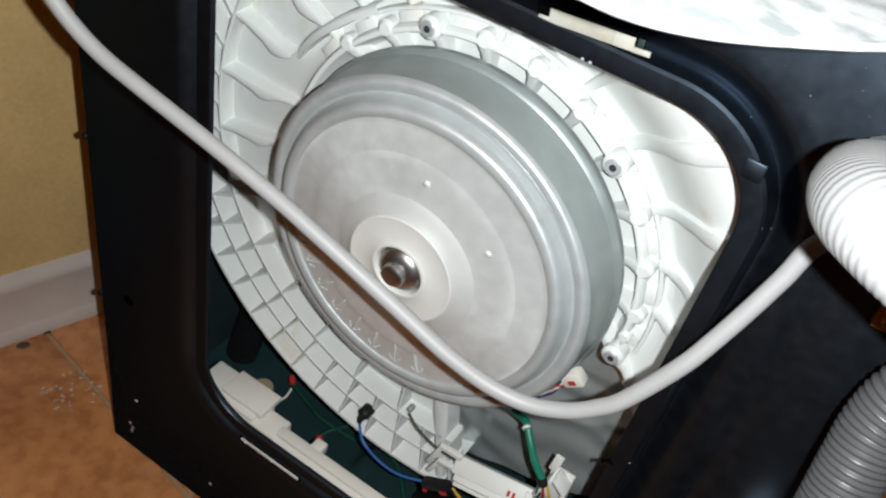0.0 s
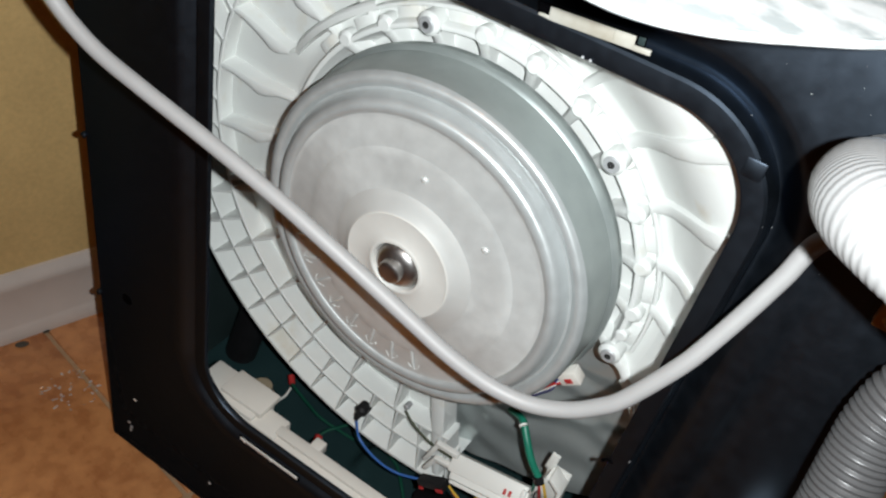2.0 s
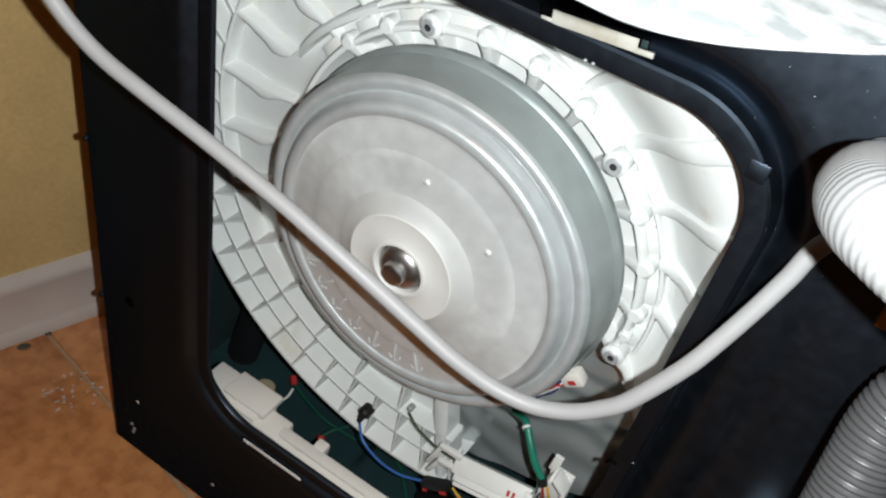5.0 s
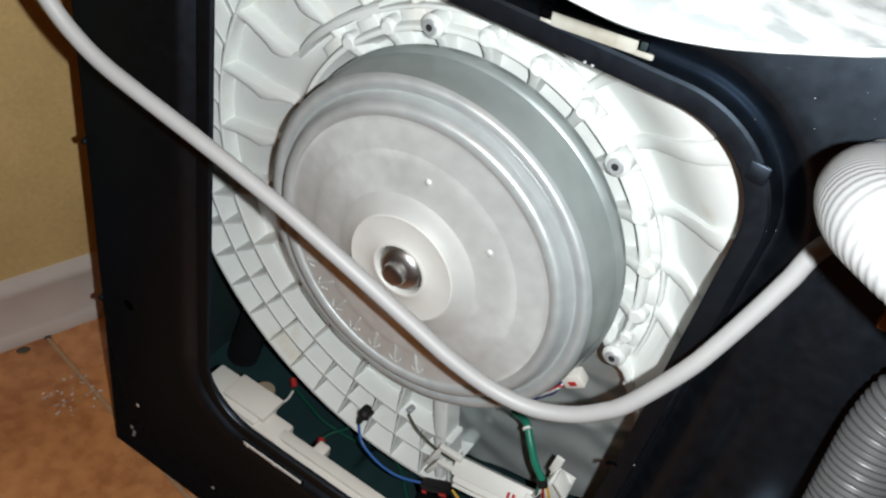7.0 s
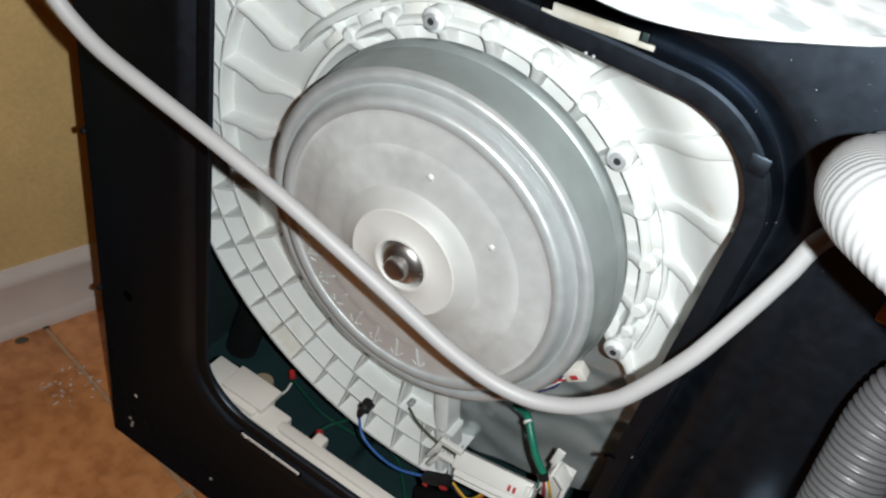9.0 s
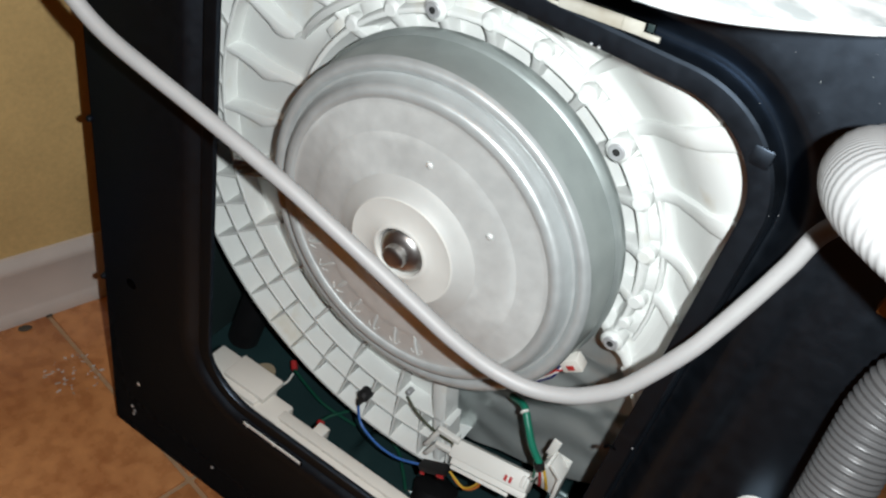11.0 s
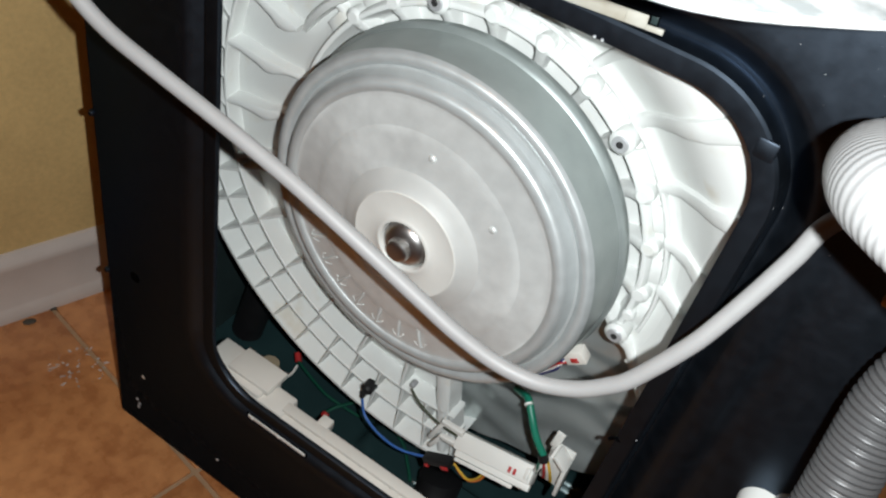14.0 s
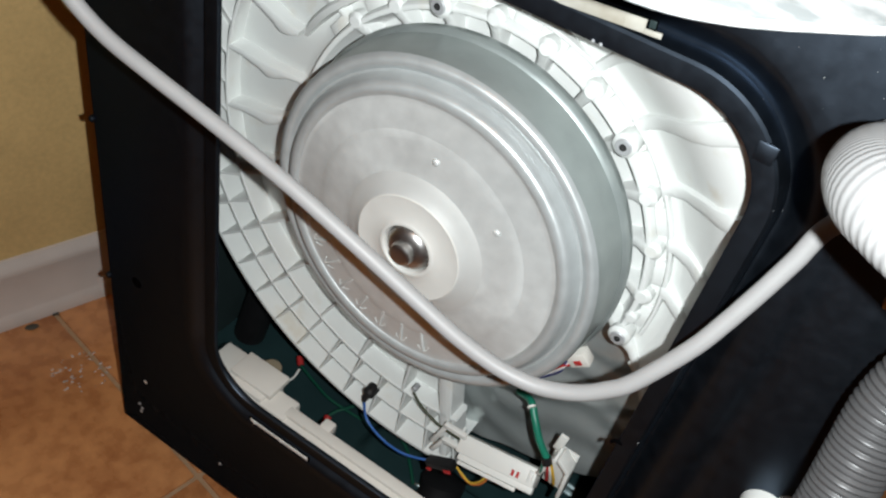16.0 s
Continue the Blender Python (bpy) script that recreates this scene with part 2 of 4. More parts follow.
def floor_tiles(floor):
    """Square tiles with worn edges on the grout bed, laid along the room."""
    s, joint = 0.406, 0.006
    bm = box(-s / 2 + joint / 2, s / 2 - joint / 2, -s / 2 + joint / 2, s / 2 - joint / 2, -0.008, 0.003, 0.0025)
    first = part("tile", bm, TILE, floor)
    turn = pose(0, 0, 0, 0, 0, 79.5)
    origin = Vector((0.13, 0.0027, FLOOR_Z - 0.003))
    made = 0
    for i in range(-8, 9):
        for j in range(-8, 9):
            c = origin + turn.to_3x3() @ Vector(((i + 0.5) * s, (j + 0.5) * s, 0))
            if not (-1.3 < c.x < 1.95 and -1.95 < c.y < 1.35):
                continue
            ob = first if made == 0 else new("tile", first.data)
            ob.parent = floor
            ob.matrix_world = Matrix.Translation(c + Vector((0, 0, random.uniform(-0.0006, 0.0006)))) @ turn @ pose(0, 0, 0, 0, 0, 90 * random.randint(0, 3))
            made += 1


# ---------------------------------------------------------------- washing machine cabinet
W, H = 0.69, 0.8665
OPEN = (0.1585, 0.5665, 0.207, 0.7590)


def cabinet():
    top = root("washing_machine_cabinet", pose(0, 0, 0), "black painted steel washing machine cabinet, open at the back", "washing machine")
    # back panel: outline of the opening, stepped outwards through a pressed channel to the panel's edge
    x0, x1, z0, z1 = OPEN
    steps = [(-0.0012, 0.0035), (-0.0012, 0.0002), (-0.0006, -0.0011), (0.0008, -0.0014), (0.0118, -0.0012), (0.0136, 0.0004), (0.0146, 0.0070), (0.0156, 0.0125), (0.0166, 0.0146), (0.0180, 0.0146),
             (0.0205, 0.0130), (0.0250, 0.0090), (0.0300, 0.0044), (0.0335, 0.0013), (0.0375, 0.0)]
    fold = [(0.0470, 0.0), (0.0510, 0.0035), (0.0550, 0.0080), (0.0600, 0.0080), (0.0640, 0.0035), (0.0690, 0.0)]
    bm = bmesh.new()
    loops = []
    for d, y in steps:
        loops.append([bm.verts.new((px, y, pz)) for px, pz in rounded_rect(x0 - d, x1 + d, z0 - d, z1 + d, 0.062 + d)])
    for d, y in fold:  # a crease that deepens down one side of the panel only
        loops.append([bm.verts.new((px, y if px > x1 and pz < 0.5 else 0.0, pz)) for px, pz in rounded_rect(x0 - d, x1 + d, z0 - d, z1 + d, 0.062 + d)])
    rim = []
    for px, pz in rounded_rect(0.004, W - 0.004, 0.004, H - 0.004, 0.004):
        rim.append((px, pz))
    loops.append([bm.verts.new((px, 0.0, pz)) for px, pz in rim])
    loops.append([bm.verts.new((px, 0.0012, pz)) for px, pz in rounded_rect(0.001, W - 0.001, 0.001, H - 0.001, 0.003)])
    loops.append([bm.verts.new((px, 0.005, pz)) for px, pz in rounded_rect(0.0, W, 0.0, H, 0.003)])
    loops.append([bm.verts.new((px, 0.03, pz)) for px, pz in rounded_rect(0.0, W, 0.0, H, 0.003)])
    n = len(loops[0])
    for a, b in zip(loops, loops[1:]):
        for k in range(n):
            bm.faces.new((a[k], a[(k + 1) % n], b[(k + 1) % n], b[k]))
    back = part("back_panel", bm, BLACK, top)
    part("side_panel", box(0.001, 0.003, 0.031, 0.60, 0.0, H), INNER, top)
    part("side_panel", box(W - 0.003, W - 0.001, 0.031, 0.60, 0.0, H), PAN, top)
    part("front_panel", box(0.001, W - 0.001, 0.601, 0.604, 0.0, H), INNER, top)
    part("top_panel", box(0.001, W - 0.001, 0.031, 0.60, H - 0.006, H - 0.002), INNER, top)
    # base pan with pressed bosses
    bm = bmesh.new()
    nx, ny = 140, 120
    bumps = [(0.335, 0.166, 0.056, 0.032), (0.33, 0.255, 0.05, 0.024), (0.52, 0.33, 0.07, 0.06), (0.45, 0.15, 0.05, 0.03), (0.60, 0.22, 0.035, 0.08)]
    grid = []
    for j in range(ny + 1):
        row = []
        for i in range(nx + 1):
            x, y = 0.004 + (W - 0.008) * i / nx, 0.012 + 0.586 * j / ny
            z = 0.022
            for bx, by, rx, ry in bumps:
                d = (abs((x - bx) / rx) ** 4 + abs((y - by) / ry) ** 4) ** 0.25
                k = max(0, min(1, (1.18 - d) / 0.36))
                z += 0.014 * k * k * (3 - 2 * k)
            row.append(bm.verts.new((x, y, z)))
        grid.append(row)
    for j in range(ny):
        for i in range(nx):
            bm.faces.new((grid[j][i], grid[j][i + 1], grid[j + 1][i + 1], grid[j + 1][i]))
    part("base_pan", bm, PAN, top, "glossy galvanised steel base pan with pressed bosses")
    for fx, fy in ((0.05, 0.06), (W - 0.05, 0.06), (0.05, 0.54), (W - 0.05, 0.54)):
        bm = bmesh.new()
        bmesh.ops.create_cone(bm, cap_ends=True, segments=20, radius1=0.022, radius2=0.018, depth=0.0205, matrix=Matrix.Translation((fx, fy, -0.0098)))
        part("foot", bm, RUBBER, top)
    # pressed notch beside the opening, screws, holes, pips
    part("pressed_notch", box(0.5530, 0.5660, -0.0018, 0.001, 0.7350, 0.7480, 0.0016), BLACK, top)
    for sx, sz in ((0.0354, 0.0377), (0.0375, 0.0455), (0.0335, 0.0520), (0.1697, 0.0502), (0.578, 0.4839)):
        s = part("screw", disc(bmesh.new(), (sx, 0, sz), 0.0015 if sx > 0.5 else 0.0023, -0.0010, 0.002, 14, bevel=0.0006), INSERT, top, "small bright screw head")
    # no opening is cut: a near-black disc paints the hole's shade
    part("hole", disc(bmesh.new(), (0.0450, 0, 0.279), 0.007, -0.0005, 0.002, 18, bevel=0.0003), CLIP_AND_HOLE_DARK, top, "round hole, its shade drawn as a black disc")
    part("paint_chip", disc(bmesh.new(), (0.047, 0, 0.107), 0.0026, -0.0003, 0.001, 9, bevel=0.0001), CREAM, top, "pale chip in the black paint")
    for pz in (0.4716, 0.261):
        part("edge_pin", disc(bmesh.new(), (0.001, 0.003, pz), 0.0035, -0.006, 0.002, 12, bevel=0.001), BLACK, top)
    for sx, sz, sr in ((0.567, 0.793, 0.0007), (0.545, 0.754, 0.0006), (0.1522, 0.4705, 0.0010), (0.5875, 0.806, 0.00035), (0.574, 0.778, 0.00035), (0.446, 0.7655, 0.0005)):
        part("paint_speck", disc(bmesh.new(), (sx, 0, sz), sr * 0.6, -0.0002, 0.0008, 8, bevel=0.0001), PLATE, top, "tiny pale speck in the black paint")
    dust = bmesh.new()
    for k in range(26):
        sx, sz = random.uniform(0.50, 0.675), random.uniform(0.70, 0.835)
        disc(dust, (sx, 0, sz), random.uniform(0.00014, 0.0003), -0.0002, 0.0006, 6, bevel=0.00005)
    tagged(part("paint_dust", dust, INSERT, top), "fine pale dust on the black paint", kind="stuff")
    part("edge_clip", tube([(0.5700, 0.0015, 0.4710), (0.5675, -0.001, 0.4745), (0.5634, -0.001, 0.4735), (0.5610, -0.0005, 0.4690)], 0.0015, 8, 0.002), CLIP_AND_HOLE_DARK, top, "small black wire clip")
    # slots with white plastic showing in them; flat black boxes paint the slots' shade
    m = pose(0.4127, 0, 0.7702, 0, -4.75, 0)
    part("slot", box(-0.0010, 0.0660, -0.0003, 0.001, -0.0004, 0.0090, 0.0001, m), CLIP_AND_HOLE_DARK, top)
    part("slot_clip", box(0.0068, 0.0600, -0.0009, 0.001, 0.0, 0.0083, 0.0005, m), DIM_GRIME, top, "grimy white plastic clip in a slot, darkened for weak light")
    part("slot_tab", box(0.0, 0.0072, -0.0007, 0.001, 0.0, 0.0028, 0.0004, m), DIM_GRIME, top)
    part("slot_tab", box(0.0595, 0.0702, -0.0013, 0.001, 0.0, 0.0033, 0.0005, m), DIM_GRIME, top)
    part("slot_rib", box(0.0470, 0.0480, -0.0016, 0.0, 0.0004, 0.0080, 0.0003, m), DIM_GRIME, top)
    part("slot_end", box(0.0615, 0.0655, -0.0007, 0.001, 0.0042, 0.0088, 0.0002, m), INNER, top)
    strip = part("slot_strip", box(0.2135, 0.2940, -0.0012, 0.001, 0.1800, 0.1845, 0.0006), CLIP, top, "white plastic strip in a slot")
    for sx in (0.2185, 0.2560):
        part("strip_catch", box(sx, sx + 0.0025, -0.0022, -0.0008, 0.1803, 0.1842, 0.0004), CLIP, strip)
    part("slot", box(0.2115, 0.2960, -0.0003, 0.001, 0.1785, 0.1858, 0.0001), CLIP_AND_HOLE_DARK, top)
    for sx, sz in ((0.4465, 0.7592), (0.4515, 0.7592)):
        part("rust_bead", disc(bmesh.new(), (sx, 0, sz), 0.0011, -0.0026, 0.0, 10, bevel=0.0006), INSERT, top, "small shiny bead on the sheet edge")
    return top


def cream_rail():
    """Moulded cream cover lying behind the lower edge of the opening."""
    top = root("pump_cover", pose(0, 0, 0), "cream moulded plastic cover inside the cabinet base", "cover")
    part("cover_body", box(0.165, 0.42, 0.022, 0.044, 0.02, 0.176, 0.003), CREAM, top)
    part("cover_end", box(0.12, 0.206, 0.024, 0.066, 0.02, 0.184, 0.003), CREAM, top)
    part("cover_plate", box(0.152, 0.212, 0.032, 0.068, 0.18, 0.1890, 0.0022), CREAM, top)
    part("cover_groove", box(0.245, 0.415, 0.0215, 0.0235, 0.158, 0.161, 0.0006), CREAM, top)
    for px in (0.262, 0.300, 0.345, 0.385):
        part("cover_web", box(px, px + 0.003, 0.0300, 0.0430, 0.172, 0.1785, 0.0008), CREAM, top)
    part("cover_step", box(0.166, 0.240, 0.0225, 0.054, 0.02, 0.179, 0.003), CREAM, top)
    part("cover_rib", box(0.235, 0.43, 0.030, 0.044, 0.172, 0.181, 0.002), CREAM, top)
    part("cover_tab", box(0.275, 0.290, 0.041, 0.057, 0.165, 0.181, 0.002), CREAM, top)
    bm = bmesh.new()
    bmesh.ops.create_cone(bm, cap_ends=True, segments=24, radius1=0.013, radius2=0.012, depth=0.012, matrix=Matrix.Translation((0.180, 0.072, 0.172)))
    part("cover_cap", bm, TAN, top, "tan round cap")
    return top


# ---------------------------------------------------------------- tub and rotor
TUB_AT = pose(0.3535, 0.087, 0.5235)
GAP = (-79.0, -19.0)


def tub():
    top = root("outer_tub", TUB_AT, "white moulded plastic washing machine tub with ribs", "washer tub")
    a0, a1 = GAP[1], GAP[0] + 360
    # floor of the ribbed back, stepping down to the outside, and the long outer wall
    inner = [(0.10, 0.025), (0.1625, 0.024), (0.1650, 0.021), (0.1692, 0.002), (0.1700, 0.0006), (0.1715, 0.0), (0.1738, 0.0004), (0.1750, 0.002), (0.1762, 0.010)]
    deep = inner + [(0.184, 0.018), (0.186, 0.020), (0.262, 0.026), (0.300, 0.026), (0.334, 0.024), (0.337, 0.0), (0.340, 0.0), (0.3405, 0.30)]
    shallow = inner + [(0.180, 0.013), (0.190, 0.017), (0.250, 0.020), (0.2645, 0.020), (0.2725, 0.024), (0.334, 0.026), (0.337, 0.0), (0.340, 0.0), (0.3405, 0.30)]
    cone = [(0.198, 0.0078), (0.205, 0.003), (0.224, -0.015), (0.238, -0.030), (0.262, -0.044), (0.30, -0.047), (0.3405, 0.30)]
    part("back_shell", revolve(deep, 206, a1, 80), WHITE, top)
    part("back_shell", revolve(shallow, 112, 206, 90), WHITE, top)
    part("back_shell", revolve(inner + [(0.1835, 0.012), (0.188, 0.0125), (0.198, 0.0078)], -14.5, 112, 120), WHITE, top)
    part("back_shell", revolve(cone, a0, 112, 120), WHITE, top)
    # raised concentric webs
    for name, r, w, h, b0, b1 in (("ring_web", 0.2685, 0.0036, 0.003, 120, 283), ("ring_web", 0.302, 0.003, 0.002, 196, 283), ("ring_web", 0.1875, 0.0034, 0.0035, -8, 126)):
        part(name, revolve([(r - w / 2, 0.028), (r - w / 2, h + 0.001), (r - w / 4, h), (r + w / 4, h), (r + w / 2, h + 0.001), (r + w / 2, 0.028)], b0, b1, 120), WHITE, top)
    # curved fin that runs out of the flange
    bm = bmesh.new()
    a = []
    for k in range(41):
        t = k / 40
        ang, r = 122 + 40 * t, 0.190 + 0.015 * t * t
        hgt = -0.004 + 0.026 * t ** 3
        a.append([bm.verts.new(polar(r + o, ang, y)) for o, y in ((0.006, 0.024), (0.0042, hgt + 0.002), (0.002, hgt), (-0.003, hgt + 0.0005), (-0.0048, 0.024))])
    for p, q in zip(a, a[1:]):
        for k in range(4):
            bm.faces.new((p[k], p[k + 1], q[k + 1], q[k]))
    part("curved_fin", bm, WHITE, top)

    def rib(bm, deg, r0, r1, y0, y1, w=0.0028, skew=0.0, base=0.0285):
        """One tapered radial wall; skew turns its outer end."""
        cs = []
        for r, yt, g in ((r0, y0, deg), (r1, y1, deg + skew)):
            n = Vector((-math.sin(radians(g)), 0, math.cos(radians(g))))
            cs.append([bm.verts.new(polar(r, g, y) + n * o) for o, y in ((-w * 0.75, base), (-w / 2, yt + 0.0008), (-w / 4, yt), (w / 4, yt), (w / 2, yt + 0.0008), (w * 0.75, base))])
        for k in range(5):
            bm.faces.new((cs[0][k], cs[0][k + 1], cs[1][k + 1], cs[1][k]))
        bm.faces.new(cs[0])
        bm.faces.new(cs[1][::-1])

    def slab(bm, stations, base=0.026, draft=0.0016):
        """A rounded wall of changing width: stations of radius, first and last angle, height of its top."""
        cs = []
        for r, lo, hi, yt in stations:
            w = radians(hi - lo) * r
            e = min(0.0022, w * 0.4)
            across = ((-draft, base), (0, yt + 0.0024), (e * 0.3, yt + 0.0009), (e, yt), (w - e, yt), (w - e * 0.3, yt + 0.0009), (w, yt + 0.0024), (w + draft, base))
            cs.append([bm.verts.new(polar(r, lo + math.degrees(o / r), y)) for o, y in across])
        for p, q in zip(cs, cs[1:]):
            for k in range(7):
                bm.faces.new((p[k], p[k + 1], q[k + 1], q[k]))
        bm.faces.new(cs[0])
        bm.faces.new(cs[-1][::-1])
        return bm

    # lower grid of cells
    for k in range(13):
        g = -155.6 + 6.48 * k
        bm = bmesh.new()
        rib(bm, g, 0.2685, 0.302, 0.003, 0.002)
        rib(bm, g + 0.4, 0.302, 0.338, 0.002, 0.0005)
        if k % 2 == 0:
            rib(bm, g - 0.9, 0.178, 0.2685, 0.006, 0.003, 0.0034)
        part("rib", bm, WHITE, top)
    # upper cells: walls that swell in the middle, and short skewed walls outside the ring
    for g, r0 in ((199.5, 0.177), (186.2, 0.177), (172.4, 0.177), (158.6, 0.204), (143.6, 0.177), (129.6, 0.177), (116.0, 0.177)):
        shape = ((0.2685, 0.6, 2.0), (0.252, 0.1, 1.7), (0.232, -0.2, 2.2), (0.221, -0.5, 3.0), (0.212, -1.0, 2.2), (0.200, -1.8, 0.2), (0.188, -2.8, -0.9), (0.177, -3.6, -1.2))
        part("rib", slab(bmesh.new(), [(max(r, r0), g + lo, g + hi, 0.0032 + 0.0035 * (0.2685 - r) / 0.09) for r, lo, hi in shape if r >= r0 - 0.008]), WHITE, top)
    for g in (202.0, 195.5, 189.0, 182.4, 175.6, 168.0, 160.5):
        bm = bmesh.new()
        rib(bm, g, 0.2685, 0.338, 0.003, 0.0005, 0.003, -7)
        part("rib", bm, WHITE, top)
    # soft fins on the cone
    for g, s, w in ((66.2, -4, 0.008), (50.9, -3, 0.010), (35.0, -2, 0.010), (20.6, -8.5, 0.012), (7.2, -10, 0.012), (86, 2, 0.010)):
        st = []
        for r, y in ((0.186, 0.0030), (0.192, 0.0028), (0.205, -0.0030), (0.214, -0.0118), (0.224, -0.0208), (0.238, -0.0350), (0.255, -0.0465), (0.280, -0.0520)):
            c, half = g + s * (r - 0.188) / 0.07, math.degrees(w / r) / 2 * (1 + 12 * max(0, r - 0.20))
            st.append((r, c - half, c + half, y))
        part("rib", slab(bmesh.new(), st, 0.03, 0.003), WHITE, top)
    # edge of the notch that curves down from the last boss
    part("notch_edge", slab(bmesh.new(), [(0.170, 345.6, 349.0, 0.001), (0.180, 345.4, 348.4, 0.0015), (0.190, 344.4, 347.0, 0.003), (0.198, 342.6, 345.5, 0.0035), (0.206, 341.4, 344.0, 0.000), (0.225, 340.9, 342.6, -0.0180), (0.25, 340.7, 342.0, -0.0395), (0.30, 340.5, 341.6, -0.0475)], 0.060, 0.0), WHITE, top)
    # bosses round the rotor, every fourth one with a threaded steel insert
    for k in range(11):
        g = -10.9 + 14.82 * k
        big = k % 4 == 0
        bm = disc(bmesh.new(), polar(0.1750 if big else 0.1742, g, 0), 0.0098 if big else 0.0080, -0.006 if big else -0.0008, 0.03, 28, bevel=0.0030)
        boss = part("screw_boss" if big else "boss", bm, WHITE, top)
        part("bridge", slab(bmesh.new(), [(0.1480, g - 1.7, g + 1.7, 0.0125), (0.1610, g - 1.7, g + 1.7, 0.0065), (0.1680, g - 1.9, g + 1.9, 0.0015), (0.172, g - 2.3, g + 2.3, 0.0006)], 0.0245, 0.0004), WHITE, top)
        if big:
            part("insert", disc(bmesh.new(), polar(0.1750, g, 0), 0.0066, -0.0072, 0.0, 22, bevel=0.001), INSERT, boss, "steel threaded insert")
            # the bore is not cut; a dark disc on the insert paints its shade
            part("insert_hole", disc(bmesh.new(), polar(0.1750, g, 0), 0.0029, -0.0075, 0.0, 16, bevel=0.0002), DARK, boss, "threaded hole, its shade drawn as a dark disc")
        part("pad", slab(bmesh.new(), [(0.1768, g + 3.6, g + 11.2, 0.0056), (0.1852, g + 3.8, g + 11.0, 0.0066)], 0.018, 0.0006), WHITE, top)
    part("boss", disc(bmesh.new(), polar(0.1740, -3.6, 0), 0.0056, -0.003, 0.03, 20, bevel=0.0018), WHITE, top)
    # galvanised sheet that shows through the notch, drawn in shallow folds
    def folds(rad, ang):
        crease = 0.006 * math.exp(-((rad - 0.262 - 0.0006 * (ang + 50)) / 0.010) ** 2)
        return 0.0035 * math.sin(0.16 * ang + 38 * rad) + 0.0016 * math.sin(120 * rad - 0.31 * ang + 1.5 * math.sin(0.2 * ang)) - crease

    part("back_plate", revolve([(0.145 + 0.216 * k / 44, 0.072) for k in range(45)], -86, -13, 90, ripple=folds), PLATE, top, "galvanised steel sheet showing through the notch")
    # moulded wall that closes the lower grid beside the notch
    part("notch_wall", slab(bmesh.new(), [(0.172, 276.0, 282.0, 0.006), (0.20, 277.0, 282.0, 0.004), (0.24, 277.8, 281.6, 0.003), (0.275, 278.6, 281.2, 0.003), (0.330, 279.4, 281.0, 0.002)], 0.026, 0.002), WHITE, top)
    return top


def rotor():
    top = root("motor_rotor", TUB_AT, "zinc-plated pressed steel direct-drive motor rotor", "motor rotor")
    prof = [(0.150, 0.010), (0.1595, 0.004), (0.1605, -0.002), (0.1605, -0.0055), (0.1590, -0.0080), (0.1568, -0.0095), (0.1552, -0.040), (0.1548, -0.047), (0.1538, -0.051), (0.152, -0.0540), (0.1495, -0.0556), (0.147, -0.0560),
            (0.1448, -0.0552), (0.143, -0.0535), (0.1412, -0.0530), (0.1395, -0.0536), (0.138, -0.0560), (0.1368, -0.0600), (0.1350, -0.0632), (0.1325, -0.0652), (0.130, -0.0660), (0.1275, -0.0658), (0.1255, -0.0648),
            (0.1240, -0.0641), (0.1225, -0.0638), (0.1195, -0.0641), (0.1050, -0.0658), (0.0985, -0.0667), (0.0950, -0.0677), (0.0915, -0.0684), (0.085, -0.0691), (0.072, -0.0704), (0.0665, -0.0713), (0.0620, -0.0727)]
    prof = [(r, y - 0.0035) for r, y in prof[:6]] + [(r, y + 0.0012) for r, y in prof[6:14]] + [(r, y + 0.0028) for r, y in prof[14:23]] + [(r, y + 0.004) for r, y in prof[23:]]
    part("rotor_shell", revolve(prof[27:], n=180), ZINC, top)
    part("vent_ring", revolve(prof[23:28], n=180), VENT, top, "ring of the rotor face with pressed vents, shade put into its colour")
    part("hub_skirt", revolve([(0.0650, -0.0678), (0.0620, -0.0692), (0.0590, -0.0704), (0.0550, -0.0720), (0.0520, -0.0735), (0.0490, -0.0753)], n=96), SKIRT_RESIN, top)
    part("rotor_rim", revolve(prof[8:24], n=180), RIM, top, "greyer beaded rim of the rotor")
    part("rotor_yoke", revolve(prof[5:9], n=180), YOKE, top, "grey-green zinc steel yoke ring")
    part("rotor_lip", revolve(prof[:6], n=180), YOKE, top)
    part("hub_plate", revolve([(0.0490, -0.0753), (0.0478, -0.0760), (0.0462, -0.0756), (0.036, -0.0762), (0.0270, -0.0767), (0.0255, -0.0776), (0.0240, -0.0782), (0.0226, -0.0780), (0.0217, -0.0768), (0.0213, -0.073), (0.0211, -0.058), (0.001, -0.058)], n=96), HUB, top, "pale moulded hub round the bolt")
    # flanged bolt in the hub
    bolt = part("rotor_bolt", revolve([(0.0210, -0.059), (0.0208, -0.0695), (0.0200, -0.0740), (0.0180, -0.0772), (0.0150, -0.0792), (0.0115, -0.0804), (0.0085, -0.0807)], n=64), STEEL, top, "steel flanged bolt")
    part("bolt_head", revolve([(0.0106, -0.0792), (0.0103, -0.0840), (0.0097, -0.0860), (0.0084, -0.0870), (0.0060, -0.0873), (0.0002, -0.0873)], n=40), STEEL, bolt)
    # ring of pressed anchor-shaped vents
    first = None
    for k in range(30):
        g = 213.0 + 12.0 * k
        if first is None:
            bm = bmesh.new()
            tube([Vector((0.0965, -0.0626, 0)), Vector((0.107, -0.0630, 0)), Vector((0.1185, -0.0612, 0))], 0.0014, 6, 0.003, bm)
